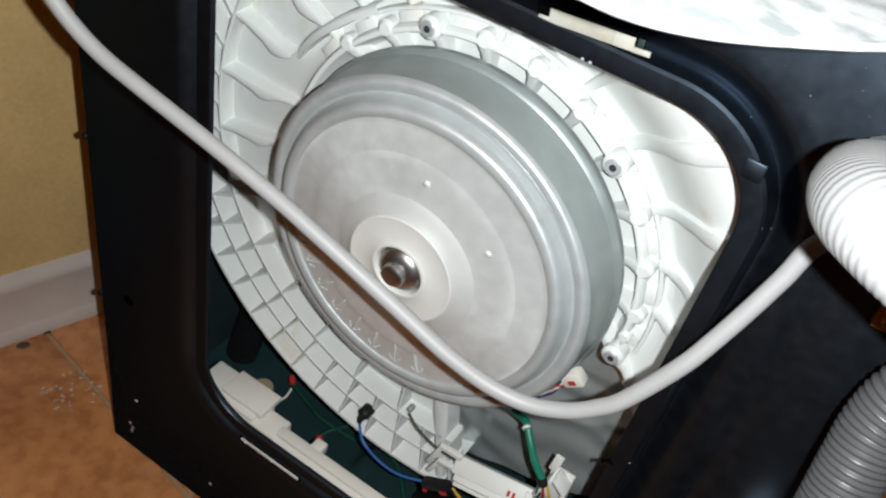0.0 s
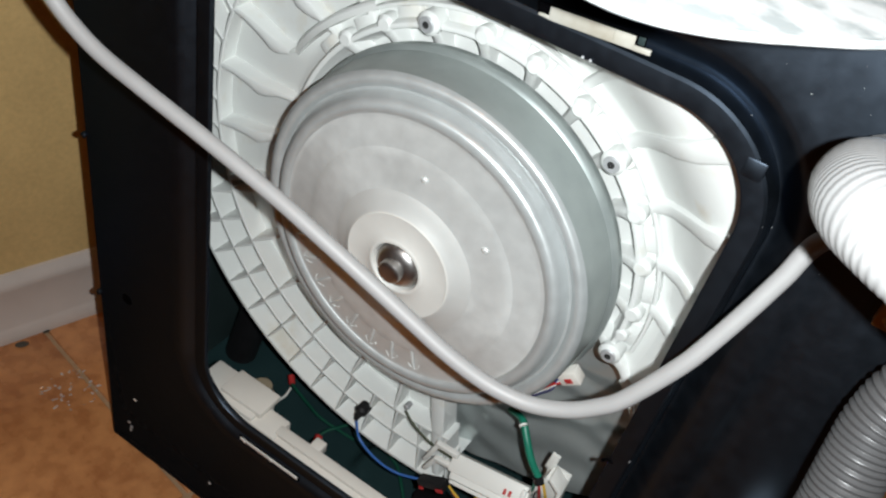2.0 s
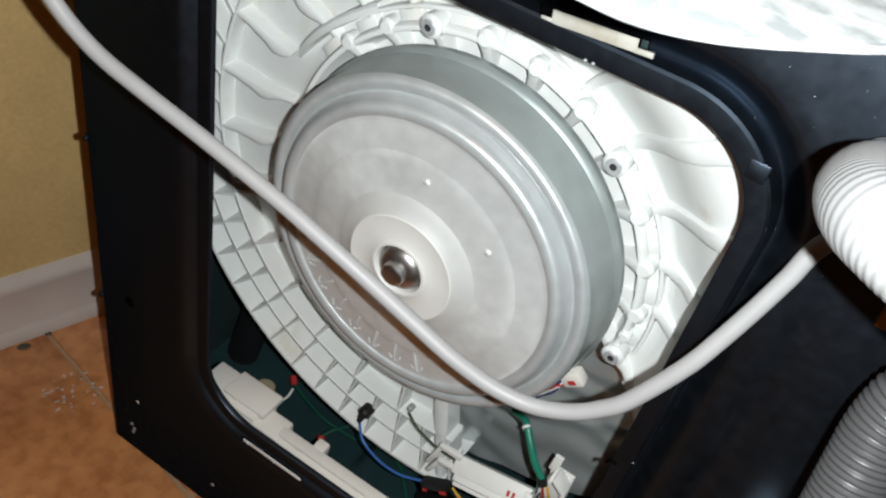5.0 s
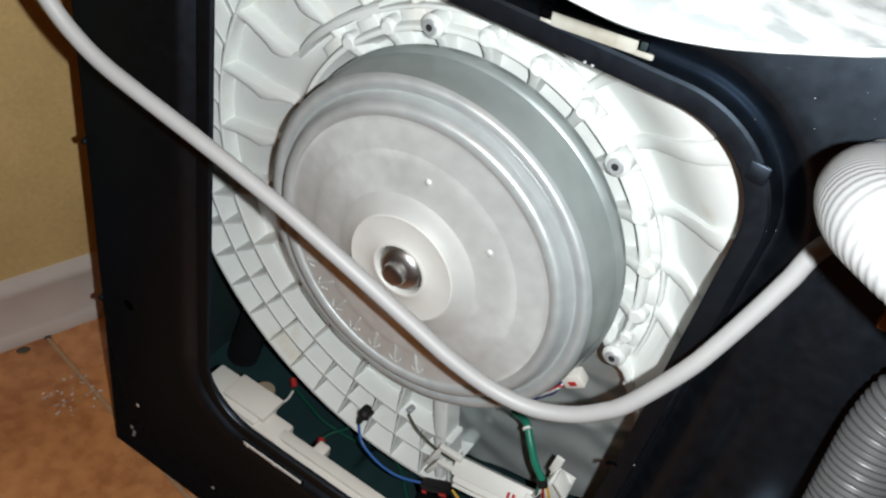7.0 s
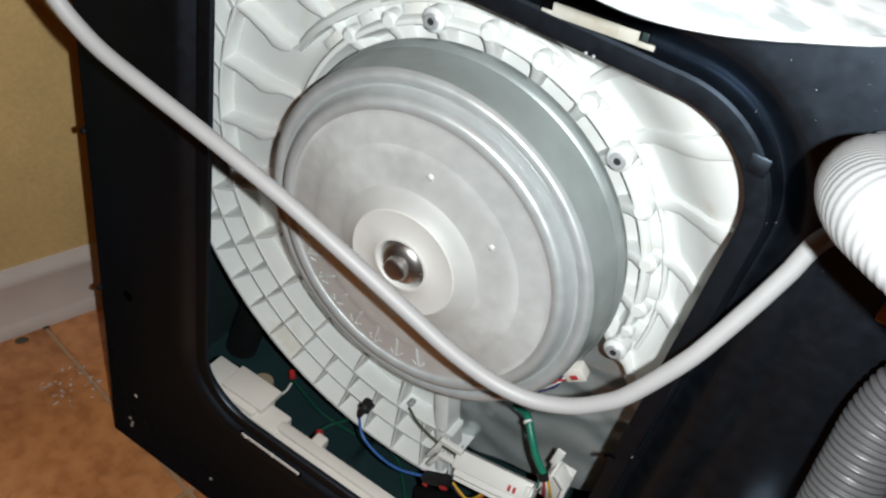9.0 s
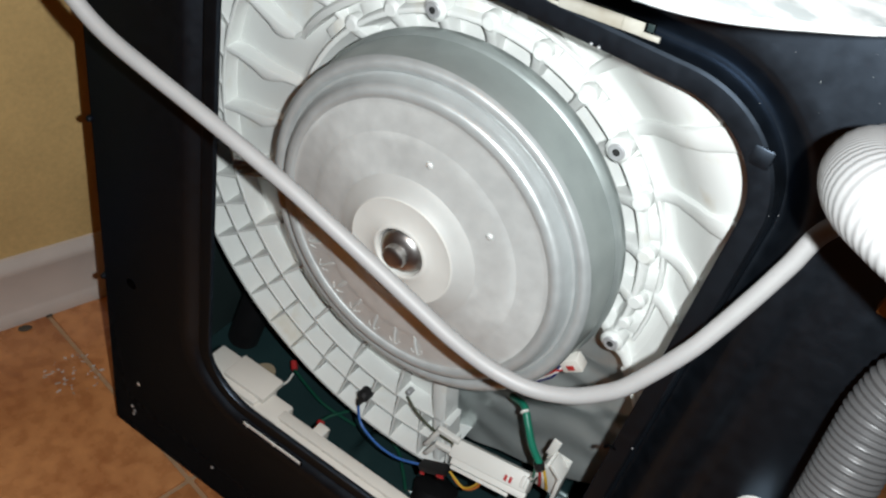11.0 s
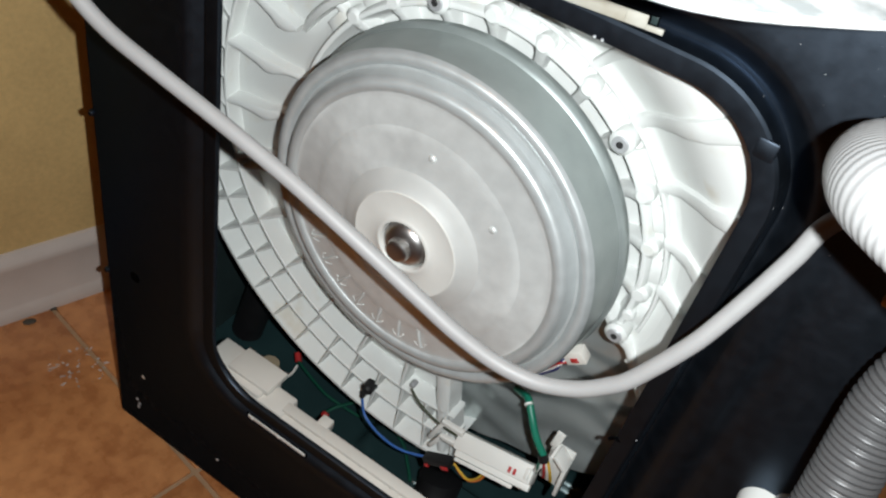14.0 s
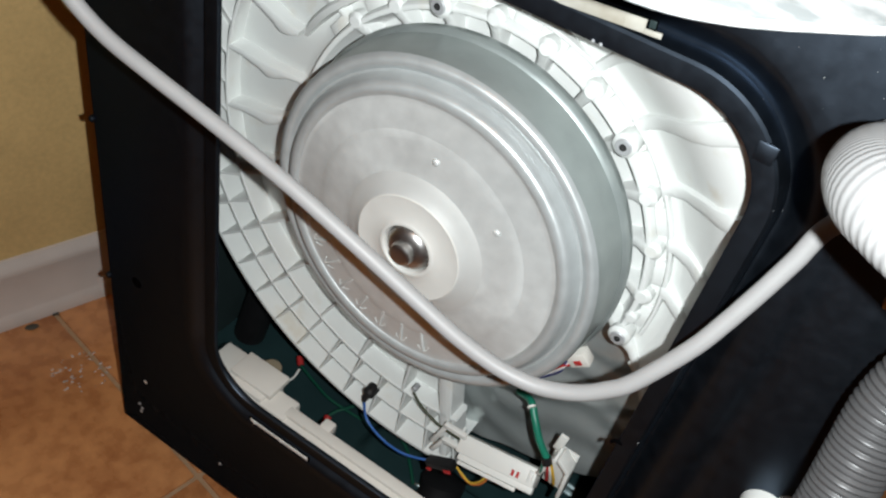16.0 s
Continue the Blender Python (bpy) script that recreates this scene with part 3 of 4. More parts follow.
            tube([Vector((0.1125, -0.0611, 0.0058)), Vector((0.1165, -0.0606, 0.0045)), Vector((0.1190, -0.0603, 0.0)), Vector((0.1165, -0.0606, -0.0045)), Vector((0.1125, -0.0611, -0.0058))], 0.0006, 6, 0.0015, bm)
            first = part("vent", bm, ZINC, top)
            ob = first
        else:
            ob = new("vent", first.data)
            ob.parent = top
        proud = g < 295 or g > 560
        ob.matrix_local = pose(0, 0.0 if proud else 0.0036, 0, 0, -g, 0)  # vents off the lower left are sunk, to imitate light that hides them
    for g in (88.0, 38.9):
        part("dimple", revolve([(0.0033, -0.0600), (0.0028, -0.0611), (0.0016, -0.0619), (0.0002, -0.0621)], n=20, bm=None), ZINC, top, "small bright pressed dimple").location = polar(0.0833, g, -0.0050)
    return top


# ---------------------------------------------------------------- leads and clips that ride on the tub
def tub_leads():
    made = []
    plug = root("rubber_plug", TUB_AT, "black rubber plug pushed into the tub", "plug")
    bm = disc(bmesh.new(), (-0.0415, 0, -0.2929), 0.0072, -0.010, 0.004, 22, bevel=0.003)
    disc(bm, (-0.0440, 0, -0.3020), 0.0040, -0.009, 0.002, 16, bevel=0.001)
    part("plug_cap", bm, RUBBER, plug)
    part("plug_stem", tube([(-0.0425, -0.004, -0.297), (-0.0445, -0.006, -0.304), (-0.046, -0.0055, -0.312)], 0.0028, 12, 0.002), RUBBER, plug)
    made.append(plug)

    blue = root("blue_lead", TUB_AT, "blue wire lead with a black connector", "wire")
    part("blue_wire", tube([(-0.046, -0.005, -0.3121), (-0.0351, -0.009, -0.3337), (-0.007, -0.017, -0.3363), (0.0234, -0.022, -0.3284), (0.0552, -0.022, -0.3111)], 0.0014, 10, 0.003), BLUE, blue)
    m = Matrix.Translation((0.0675, -0.022, -0.3035)) @ pose(0, 0, 0, 0, -33, 0)
    part("connector", box(-0.017, 0.017, -0.006, 0.006, -0.0048, 0.0048, 0.0012, m), RUBBER, blue, "black plastic connector")
    part("connector_latch", box(0.006, 0.015, -0.0072, -0.0055, -0.0066, -0.002, 0.0006, m), RED, blue, "red latch")
    part("connector_latch", box(-0.0165, -0.011, -0.0072, -0.0055, -0.0068, -0.003, 0.0006, m), RED, blue, "red latch")
    part("yellow_wire", tube([(0.0848, -0.022, -0.2926), (0.0949, -0.024, -0.2955), (0.1061, -0.026, -0.2962), (0.116, -0.026, -0.281), (0.1197, -0.020, -0.262)], 0.0011, 8, 0.003), YELLOW, blue)
    part("orange_wire", tube([(0.0848, -0.020, -0.2946), (0.0939, -0.022, -0.3005), (0.1071, -0.024, -0.3002), (0.118, -0.024, -0.285), (0.1212, -0.018, -0.262)], 0.0011, 8, 0.003), ORANGE, blue)
    made.append(blue)

    earth = root("earth_lead", TUB_AT, "dark green earth wire with a ring terminal", "wire")
    part("wire", tube([(0.0085, -0.004, -0.2501), (0.0248, -0.009, -0.2569), (0.049, -0.012, -0.2620), (0.0790, -0.015, -0.2585)], 0.0014, 10, 0.003), OLIVE, earth)
    part("terminal", disc(bmesh.new(), (0.0075, 0, -0.2485), 0.0032, -0.0025, 0.006, 18, bevel=0.001), INSERT, earth, "steel ring terminal")
    made.append(earth)

    tray = root("wire_tray", TUB_AT, "white plastic harness tray clipped under the rotor", "wire tray")
    m = Matrix.Translation((0.1205, -0.012, -0.2555)) @ pose(0, 0, 0, 0, -12.5, 0)
    tilt = m @ pose(0, 0, 0, -45, 0, 0)
    bm = box(-0.043, 0.045, -0.010, 0.008, -0.0100, 0.0100, 0.0018, tilt)
    part("tray_body", bm, CLIP, tray)
    part("tray_lip", box(-0.039, 0.046, -0.0085, -0.002, -0.0165, -0.0090, 0.0012, tilt), CLIP, tray)
    part("tray_print", box(0.0255, 0.0285, -0.0106, -0.0098, -0.007, -0.001, 0.0001, tilt), RED, tray, "small red printed mark")
    part("tray_print", box(0.0200, 0.0230, -0.0106, -0.0098, -0.007, -0.001, 0.0001, tilt), RED, tray, "small red printed mark")

    def bar(bm, x0, z0, x1, z1, w, y0=-0.020, y1=-0.014):
        """A flat bar between two places on the tray's face."""
        d = Vector((x1 - x0, z1 - z0))
        turn = Matrix.Translation((x0, 0, z0)) @ pose(0, 0, 0, 0, -math.degrees(math.atan2(d.y, d.x)), 0)
        add_box(bm, -w / 2, d.length + w / 2, y0, y1, -w / 2, w / 2, 0.0008, turn)

    hook = bmesh.new()
    bar(hook, 0.0600, -0.2480, 0.0800, -0.2470, 0.0060)
    bar(hook, 0.0500, -0.2800, 0.0590, -0.2500, 0.0050)
    bar(hook, 0.0620, -0.2715, 0.0800, -0.2680, 0.0055)
    bar(hook, 0.0530, -0.2930, 0.0610, -0.2720, 0.0048)
    part("tray_hook", hook, CLIP, tray)
    holder = bmesh.new()
    bar(holder, 0.1640, -0.2200, 0.1725, -0.1900, 0.0040, -0.026, -0.008)
    bar(holder, 0.1760, -0.1880, 0.1870, -0.1975, 0.0040, -0.026, -0.008)
    bar(holder, 0.1880, -0.2000, 0.1895, -0.2350, 0.0040, -0.026, -0.008)
    bar(holder, 0.1780, -0.2350, 0.1780, -0.2000, 0.0230, -0.008, -0.005)
    bar(holder, 0.1680, -0.1900, 0.1692, -0.1760, 0.0085, -0.010, -0.007)
    part("tray_holder", holder, CLIP, tray)
    part("tray_rail", box(-0.036, 0.030, -0.0112, -0.0085, -0.0205, -0.0165, 0.0008, tilt), CLIP, tray)
    part("tray_catch", box(0.0375, 0.0425, -0.0125, -0.0090, -0.0060, 0.0060, 0.0010, tilt), CLIP, tray)
    made.append(tray)

    sleeve = root("green_harness", TUB_AT, "green sleeved wire harness entering a white holder", "wire harness")
    part("sleeve", tube([(0.1090, 0.013, -0.1782), (0.1268, -0.007, -0.1575), (0.1381, -0.017, -0.1631), (0.1514, -0.025, -0.1766), (0.1671, -0.029, -0.1906)], 0.0036, 14, 0.003), GREEN, sleeve)
    part("sleeve_tie", tube([(0.1302, -0.0135, -0.1553), (0.1320, -0.0150, -0.1560), (0.1332, -0.0155, -0.1566)], 0.0042, 12, 0.002), CLIP, sleeve, "clear cable tie")
    part("sleeve_boot", tube([(0.1640, -0.0285, -0.1880), (0.1690, -0.030, -0.1960)], 0.0050, 14, 0.002), RUBBER, sleeve)
    for mat, nm, dx in ((RED, "red_wire", 0.0), (YELLOW, "yellow_wire", 0.004), (GREEN, "green_wire", -0.004), (CLIP, "white_wire", 0.002)):
        part(nm, tube([(0.168 + dx, -0.029, -0.194), (0.171 + dx * 1.6, -0.028, -0.207), (0.173 + dx * 2, -0.022, -0.226)], 0.0014, 8, 0.003), mat, sleeve)
    made.append(sleeve)

    sensor = root("sensor_connector", TUB_AT, "white connector with red, white and navy wires", "connector")
    m3 = Matrix.Translation((0.1515, -0.012, -0.0685)) @ pose(0, 0, 0, 10, -42, 0)
    part("housing", box(-0.010, 0.009, -0.006, 0.006, -0.007, 0.007, 0.001, m3), CREAM, sensor)
    part("housing_mark", box(-0.004, 0.003, -0.0066, -0.0058, -0.004, 0.001, 0.0002, m3), RED, sensor, "red mark")
    for mat, nm, o in ((RED, "red_wire", 0.0035), (CLIP, "white_wire", 0.0), (NAVY, "navy_wire", -0.0030)):
        part(nm, tube([(0.1455 + o * 0.6, -0.014, -0.0765 - o), (0.1420, -0.016, -0.0880 + o), (0.134, -0.010, -0.1061 + o), (0.122, -0.004, -0.128 + o)], 0.0014, 8, 0.003), mat, sensor)
    made.append(sensor)
    return made


# ---------------------------------------------------------------- inside the base, hoses, top, floor scraps
def base_leads():
    a = root("base_lead", pose(0, 0, 0), "green wire with a red terminal in the cabinet base", "wire", "wires in the cabinet base")
    part("green_wire", tube([(0.149, 0.176, 0.06), (0.183, 0.168, 0.055), (0.214, 0.164, 0.05), (0.262, 0.176, 0.034)], 0.0019, 8, 0.004), SHADED_GREEN, a)
    part("red_terminal", tube([(0.140, 0.184, 0.064), (0.150, 0.175, 0.059)], 0.0045, 10, 0.003), RED, a)
    part("white_wire", tube([(0.150, 0.172, 0.057), (0.151, 0.160, 0.052), (0.145, 0.149, 0.045)], 0.0016, 8, 0.003), CLIP, a)
    b = root("base_lead", pose(0, 0, 0), "green wire with a red terminal in the cabinet base", "wire", "wires in the cabinet base")
    part("green_wire", tube([(0.229, 0.135, 0.06), (0.237, 0.153, 0.062), (0.262, 0.181, 0.06), (0.325, 0.17, 0.055), (0.352, 0.150, 0.05), (0.372, 0.13, 0.044)], 0.0021, 8, 0.004), SHADED_GREEN, b)
    part("red_terminal", tube([(0.233, 0.122, 0.058), (0.230, 0.134, 0.061)], 0.005, 10, 0.003), RED, b)
    pump = root("drain_pump", pose(0, 0, 0), "black rubber drain bellows in the cabinet base", "pump")
    bm = revolve([(0.001, -0.04), (0.02, -0.04), (0.027, -0.03), (0.024, -0.02), (0.029, -0.01), (0.025, 0.0), (0.030, 0.01), (0.026, 0.02), (0.028, 0.04), (0.001, 0.045)], n=28)
    part("bellows", bm, RUBBER, pump)
    pump.matrix_world = pose(0.412, 0.118, 0.050, 60, 0, 20)
    strut = root("tub_damper", pose(0, 0, 0), "black tub damper standing in the cabinet base", "damper")
    part("damper_body", tube([(0.045, 0.19, 0.035), (0.062, 0.20, 0.13)], 0.022, 18, 0.006), RUBBER, strut)
    part("damper_rod", tube([(0.062, 0.20, 0.13), (0.08, 0.21, 0.26)], 0.009, 12, 0.006), RUBBER, strut)


def hoses():
    inlet = root("water_hose", pose(0, 0, 0), "smooth grey-white water hose hanging across the open back", "hose")
    pts = [(-0.20, -0.16, 1.02), (0.0, -0.135, 0.845), (0.10, -0.119, 0.739), (0.1314, -0.115, 0.7016), (0.1494, -0.1126, 0.6850), (0.1701, -0.1101, 0.6730), (0.1976, -0.1068, 0.6632), (0.2551, -0.1, 0.6448), (0.3093, -0.0949, 0.6272), (0.341, -0.092, 0.6150), (0.3678, -0.0889, 0.6035), (0.4177, -0.0831, 0.5813), (0.445, -0.08, 0.5695), (0.4714, -0.0755, 0.5600), (0.4919, -0.0717, 0.5564),
           (0.511, -0.068, 0.5577), (0.5312, -0.0635, 0.5660), (0.5459, -0.0598, 0.5780), (0.5584, -0.056, 0.5932), (0.5776, -0.046, 0.6310), (0.5866, -0.038, 0.6550), (0.5943, -0.03, 0.6790), (0.601, -0.0229, 0.7033), (0.6075, -0.017, 0.7290), (0.630, -0.012, 0.757), (0.645, -0.010, 0.752)]
    part("hose_body", tube(pts, 0.0056, 20, 0.004), HOSE, inlet)
    part("hose_collar", disc(bmesh.new(), (0.648, 0, 0.751), 0.011, -0.020, -0.0002, 24, bevel=0.002), RUBBER, inlet)
    drain = root("drain_hose", pose(0, 0, 0), "white corrugated plastic drain hose bending beside the cabinet", "hose")
    pts = [(0.6275, 0.0247, 0.762), (0.6136, -0.0329, 0.7831), (0.6037, -0.0941, 0.8062), (0.6063, -0.1321, 0.8178), (0.6183, -0.1514, 0.8222), (0.6402, -0.1595, 0.8186), (0.6743, -0.1394, 0.7935), (0.735, -0.11, 0.76), (0.80, -0.07, 0.70), (0.86, -0.05, 0.55), (0.88, -0.05, 0.25), (0.90, -0.05, 0.05), (0.92, -0.20, -0.001)]
    part("hose_body", tube(pts, 0.0185, 28, 0.0006, wave=lambda d: 0.990 + 0.010 * math.cos(2 * math.pi * d / 0.0033)), CORRUGATED, drain)
    part("end_cuff", tube([pts[0], pts[1]], 0.0205, 24, 0.004), RUBBER, drain, "black rubber end cuff")
    grey = root("grey_hose", pose(0, 0, 0), "grey corrugated plastic hose running down the cabinet back", "hose")
    pts = [(0.80, -0.035, 0.80), (0.755, -0.04, 0.76), (0.712, -0.042, 0.72), (0.684, -0.046, 0.698), (0.677, -0.053, 0.673), (0.6785, -0.064, 0.643), (0.681, -0.075, 0.614), (0.683, -0.09, 0.575), (0.690, -0.10, 0.50), (0.70, -0.10, 0.35), (0.70, -0.11, 0.15), (0.69, -0.16, 0.012), (0.66, -0.30, -0.001)]
    part("hose_body", tube(pts, 0.0185, 28, 0.0007, wave=lambda d: 0.962 + 0.038 * math.cos(2 * math.pi * d / 0.0039)), GREY_CORRUGATED, grey)
    part("end_cuff", tube([pts[0], (0.775, -0.0375, 0.78)], 0.0205, 24, 0.004), RUBBER, grey, "black rubber end cuff")
    clamp = root("hose_clamp", pose(0, 0, 0), "metal hose bracket screwed to the cabinet", "bracket")
    part("plate", box(0.652, 0.668, -0.008, -0.0002, 0.691, 0.706, 0.0015), BRASS, clamp)
    part("clamp_screw", disc(bmesh.new(), (0.6595, 0, 0.699), 0.004, -0.011, -0.007, 16, bevel=0.0015), BRASS, clamp)
    clip = root("hose_clip", pose(0, 0, 0), "white plastic hose clip on the cabinet back", "clip")
    bm = disc(bmesh.new(), (0.672, 0, 0.495), 0.016, -0.030, -0.0002, 24, bevel=0.005)
    disc(bm, (0.686, 0, 0.510), 0.010, -0.028, -0.0002, 20, bevel=0.004)
    part("clip_body", bm, CLIP, clip)


def top_cover():
    """White enamelled panel laid skewed on the machine, its rounded end overhanging."""
    pts = []
    pts += [(0.40, 0.42), (0.415, -0.05), (0.432, -0.13), (0.450, -0.160), (0.468, -0.174)]
    pts += [(p.x, p.y) for p in spline([(0.486, -0.1805, 0), (0.512, -0.1815, 0), (0.538, -0.168, 0), (0.565, -0.141, 0), (0.587, -0.115, 0), (0.612, -0.075, 0), (0.628, -0.03, 0), (0.632, 0.03, 0)], 0.006)]
    pts += [(0.61, 0.42)]
    bm = bmesh.new()
    layers = []
    for inset, z in ((0.003, 0.8669), (0.0008, 0.8675), (0.0, 0.8688), (0.0008, 0.8701), (0.003, 0.8707)):
        c = Vector((0.3, 0.15))
        layers.append([bm.verts.new((*(Vector(p) + (c - Vector(p)).normalized() * inset), z)) for p in pts])
    n = len(pts)
    for a, b in zip(layers, layers[1:]):
        for k in range(n):
            bm.faces.new((a[k], a[(k + 1) % n], b[(k + 1) % n], b[k]))
    bm.faces.new(layers[0][::-1])
    bm.faces.new(layers[-1])
    thing = root("enamel_panel", pose(0, 0, 0), "white enamelled panel with grey smudges lying on the machine", "panel")
    part("sheet", bm, LID, thing)
    part("rolled_edge", tube([(x, y, 0.8688) for x, y in pts], 0.0021, 8, 0.006), LID, thing)


def scraps():
    bm = bmesh.new()
    bmesh.ops.create_icosphere(bm, subdivisions=2, radius=1, matrix=Matrix.Translation((-0.2186, 0.0287, FLOOR_Z + 0.002)) @ pose(0, 0, 0, 0, 0, 60) @ Matrix.Diagonal((0.0095, 0.0058, 0.002, 1)))
    tagged(part("dry_crumb", bm, LEAF), "dark dry crumb on the tiles", "crumb")
    bm = bmesh.new()
    for k in range(5):
        add_box(bm, -0.004, 0.004, -0.0012, 0.0012, 0, 0.002, 0.0005, Matrix.Translation((-0.2224 + random.uniform(-0.006, 0.008), 0.0665 + random.uniform(-0.004, 0.004), FLOOR_Z + 0.0002)) @ pose(0, 0, 0, 0, 0, random.uniform(0, 180)))
    tagged(part("dust_fluff", bm, LEAF), "dark fluff beside the baseboard", "dust")
    bm = bmesh.new()
    rows = []
    for i in range(25):
        row = []
        for j in range(21):
            u, v = i / 24 - 0.5, j / 20 - 0.5
            edge = 1 - 0.22 * abs(math.sin(7 * u + 3 * v)) - 0.15 * abs(math.sin(9 * v - 2))
            z = 0.0012 + 0.0030 * abs(math.sin(17 * u + 5 * v) * math.cos(13 * v - 6 * u)) + random.uniform(0, 0.0011)
            row.append(bm.verts.new((-0.105 + (0.085 * u + 0.02 * v) * edge, 0.020 + (0.080 * v - 0.02 * u) * edge, FLOOR_Z + z)))
        rows.append(row)
    # only scattered facets of the film are kept, pale in colour as its glints
    for p, q in zip(rows, rows[1:]):
        for k in range(20):
            if random.random() < 0.10:
                bm.faces.new((p[k], p[k + 1], q[k + 1], q[k]))
    bmesh.ops.delete(bm, geom=[v for v in bm.verts if not v.link_faces], context="VERTS")
    tagged(part("plastic_scrap", bm, FILM), "pale flakes for the glints of crumpled clear plastic film on the tiles", "plastic scrap")


room()
machine = cabinet()
cream_rail()
outer_tub = tub()
motor_rotor = rotor()
leads = tub_leads()
base_leads()
hoses()
top_cover()
scraps()
floor_tiles(bpy.data.objects["floor"])

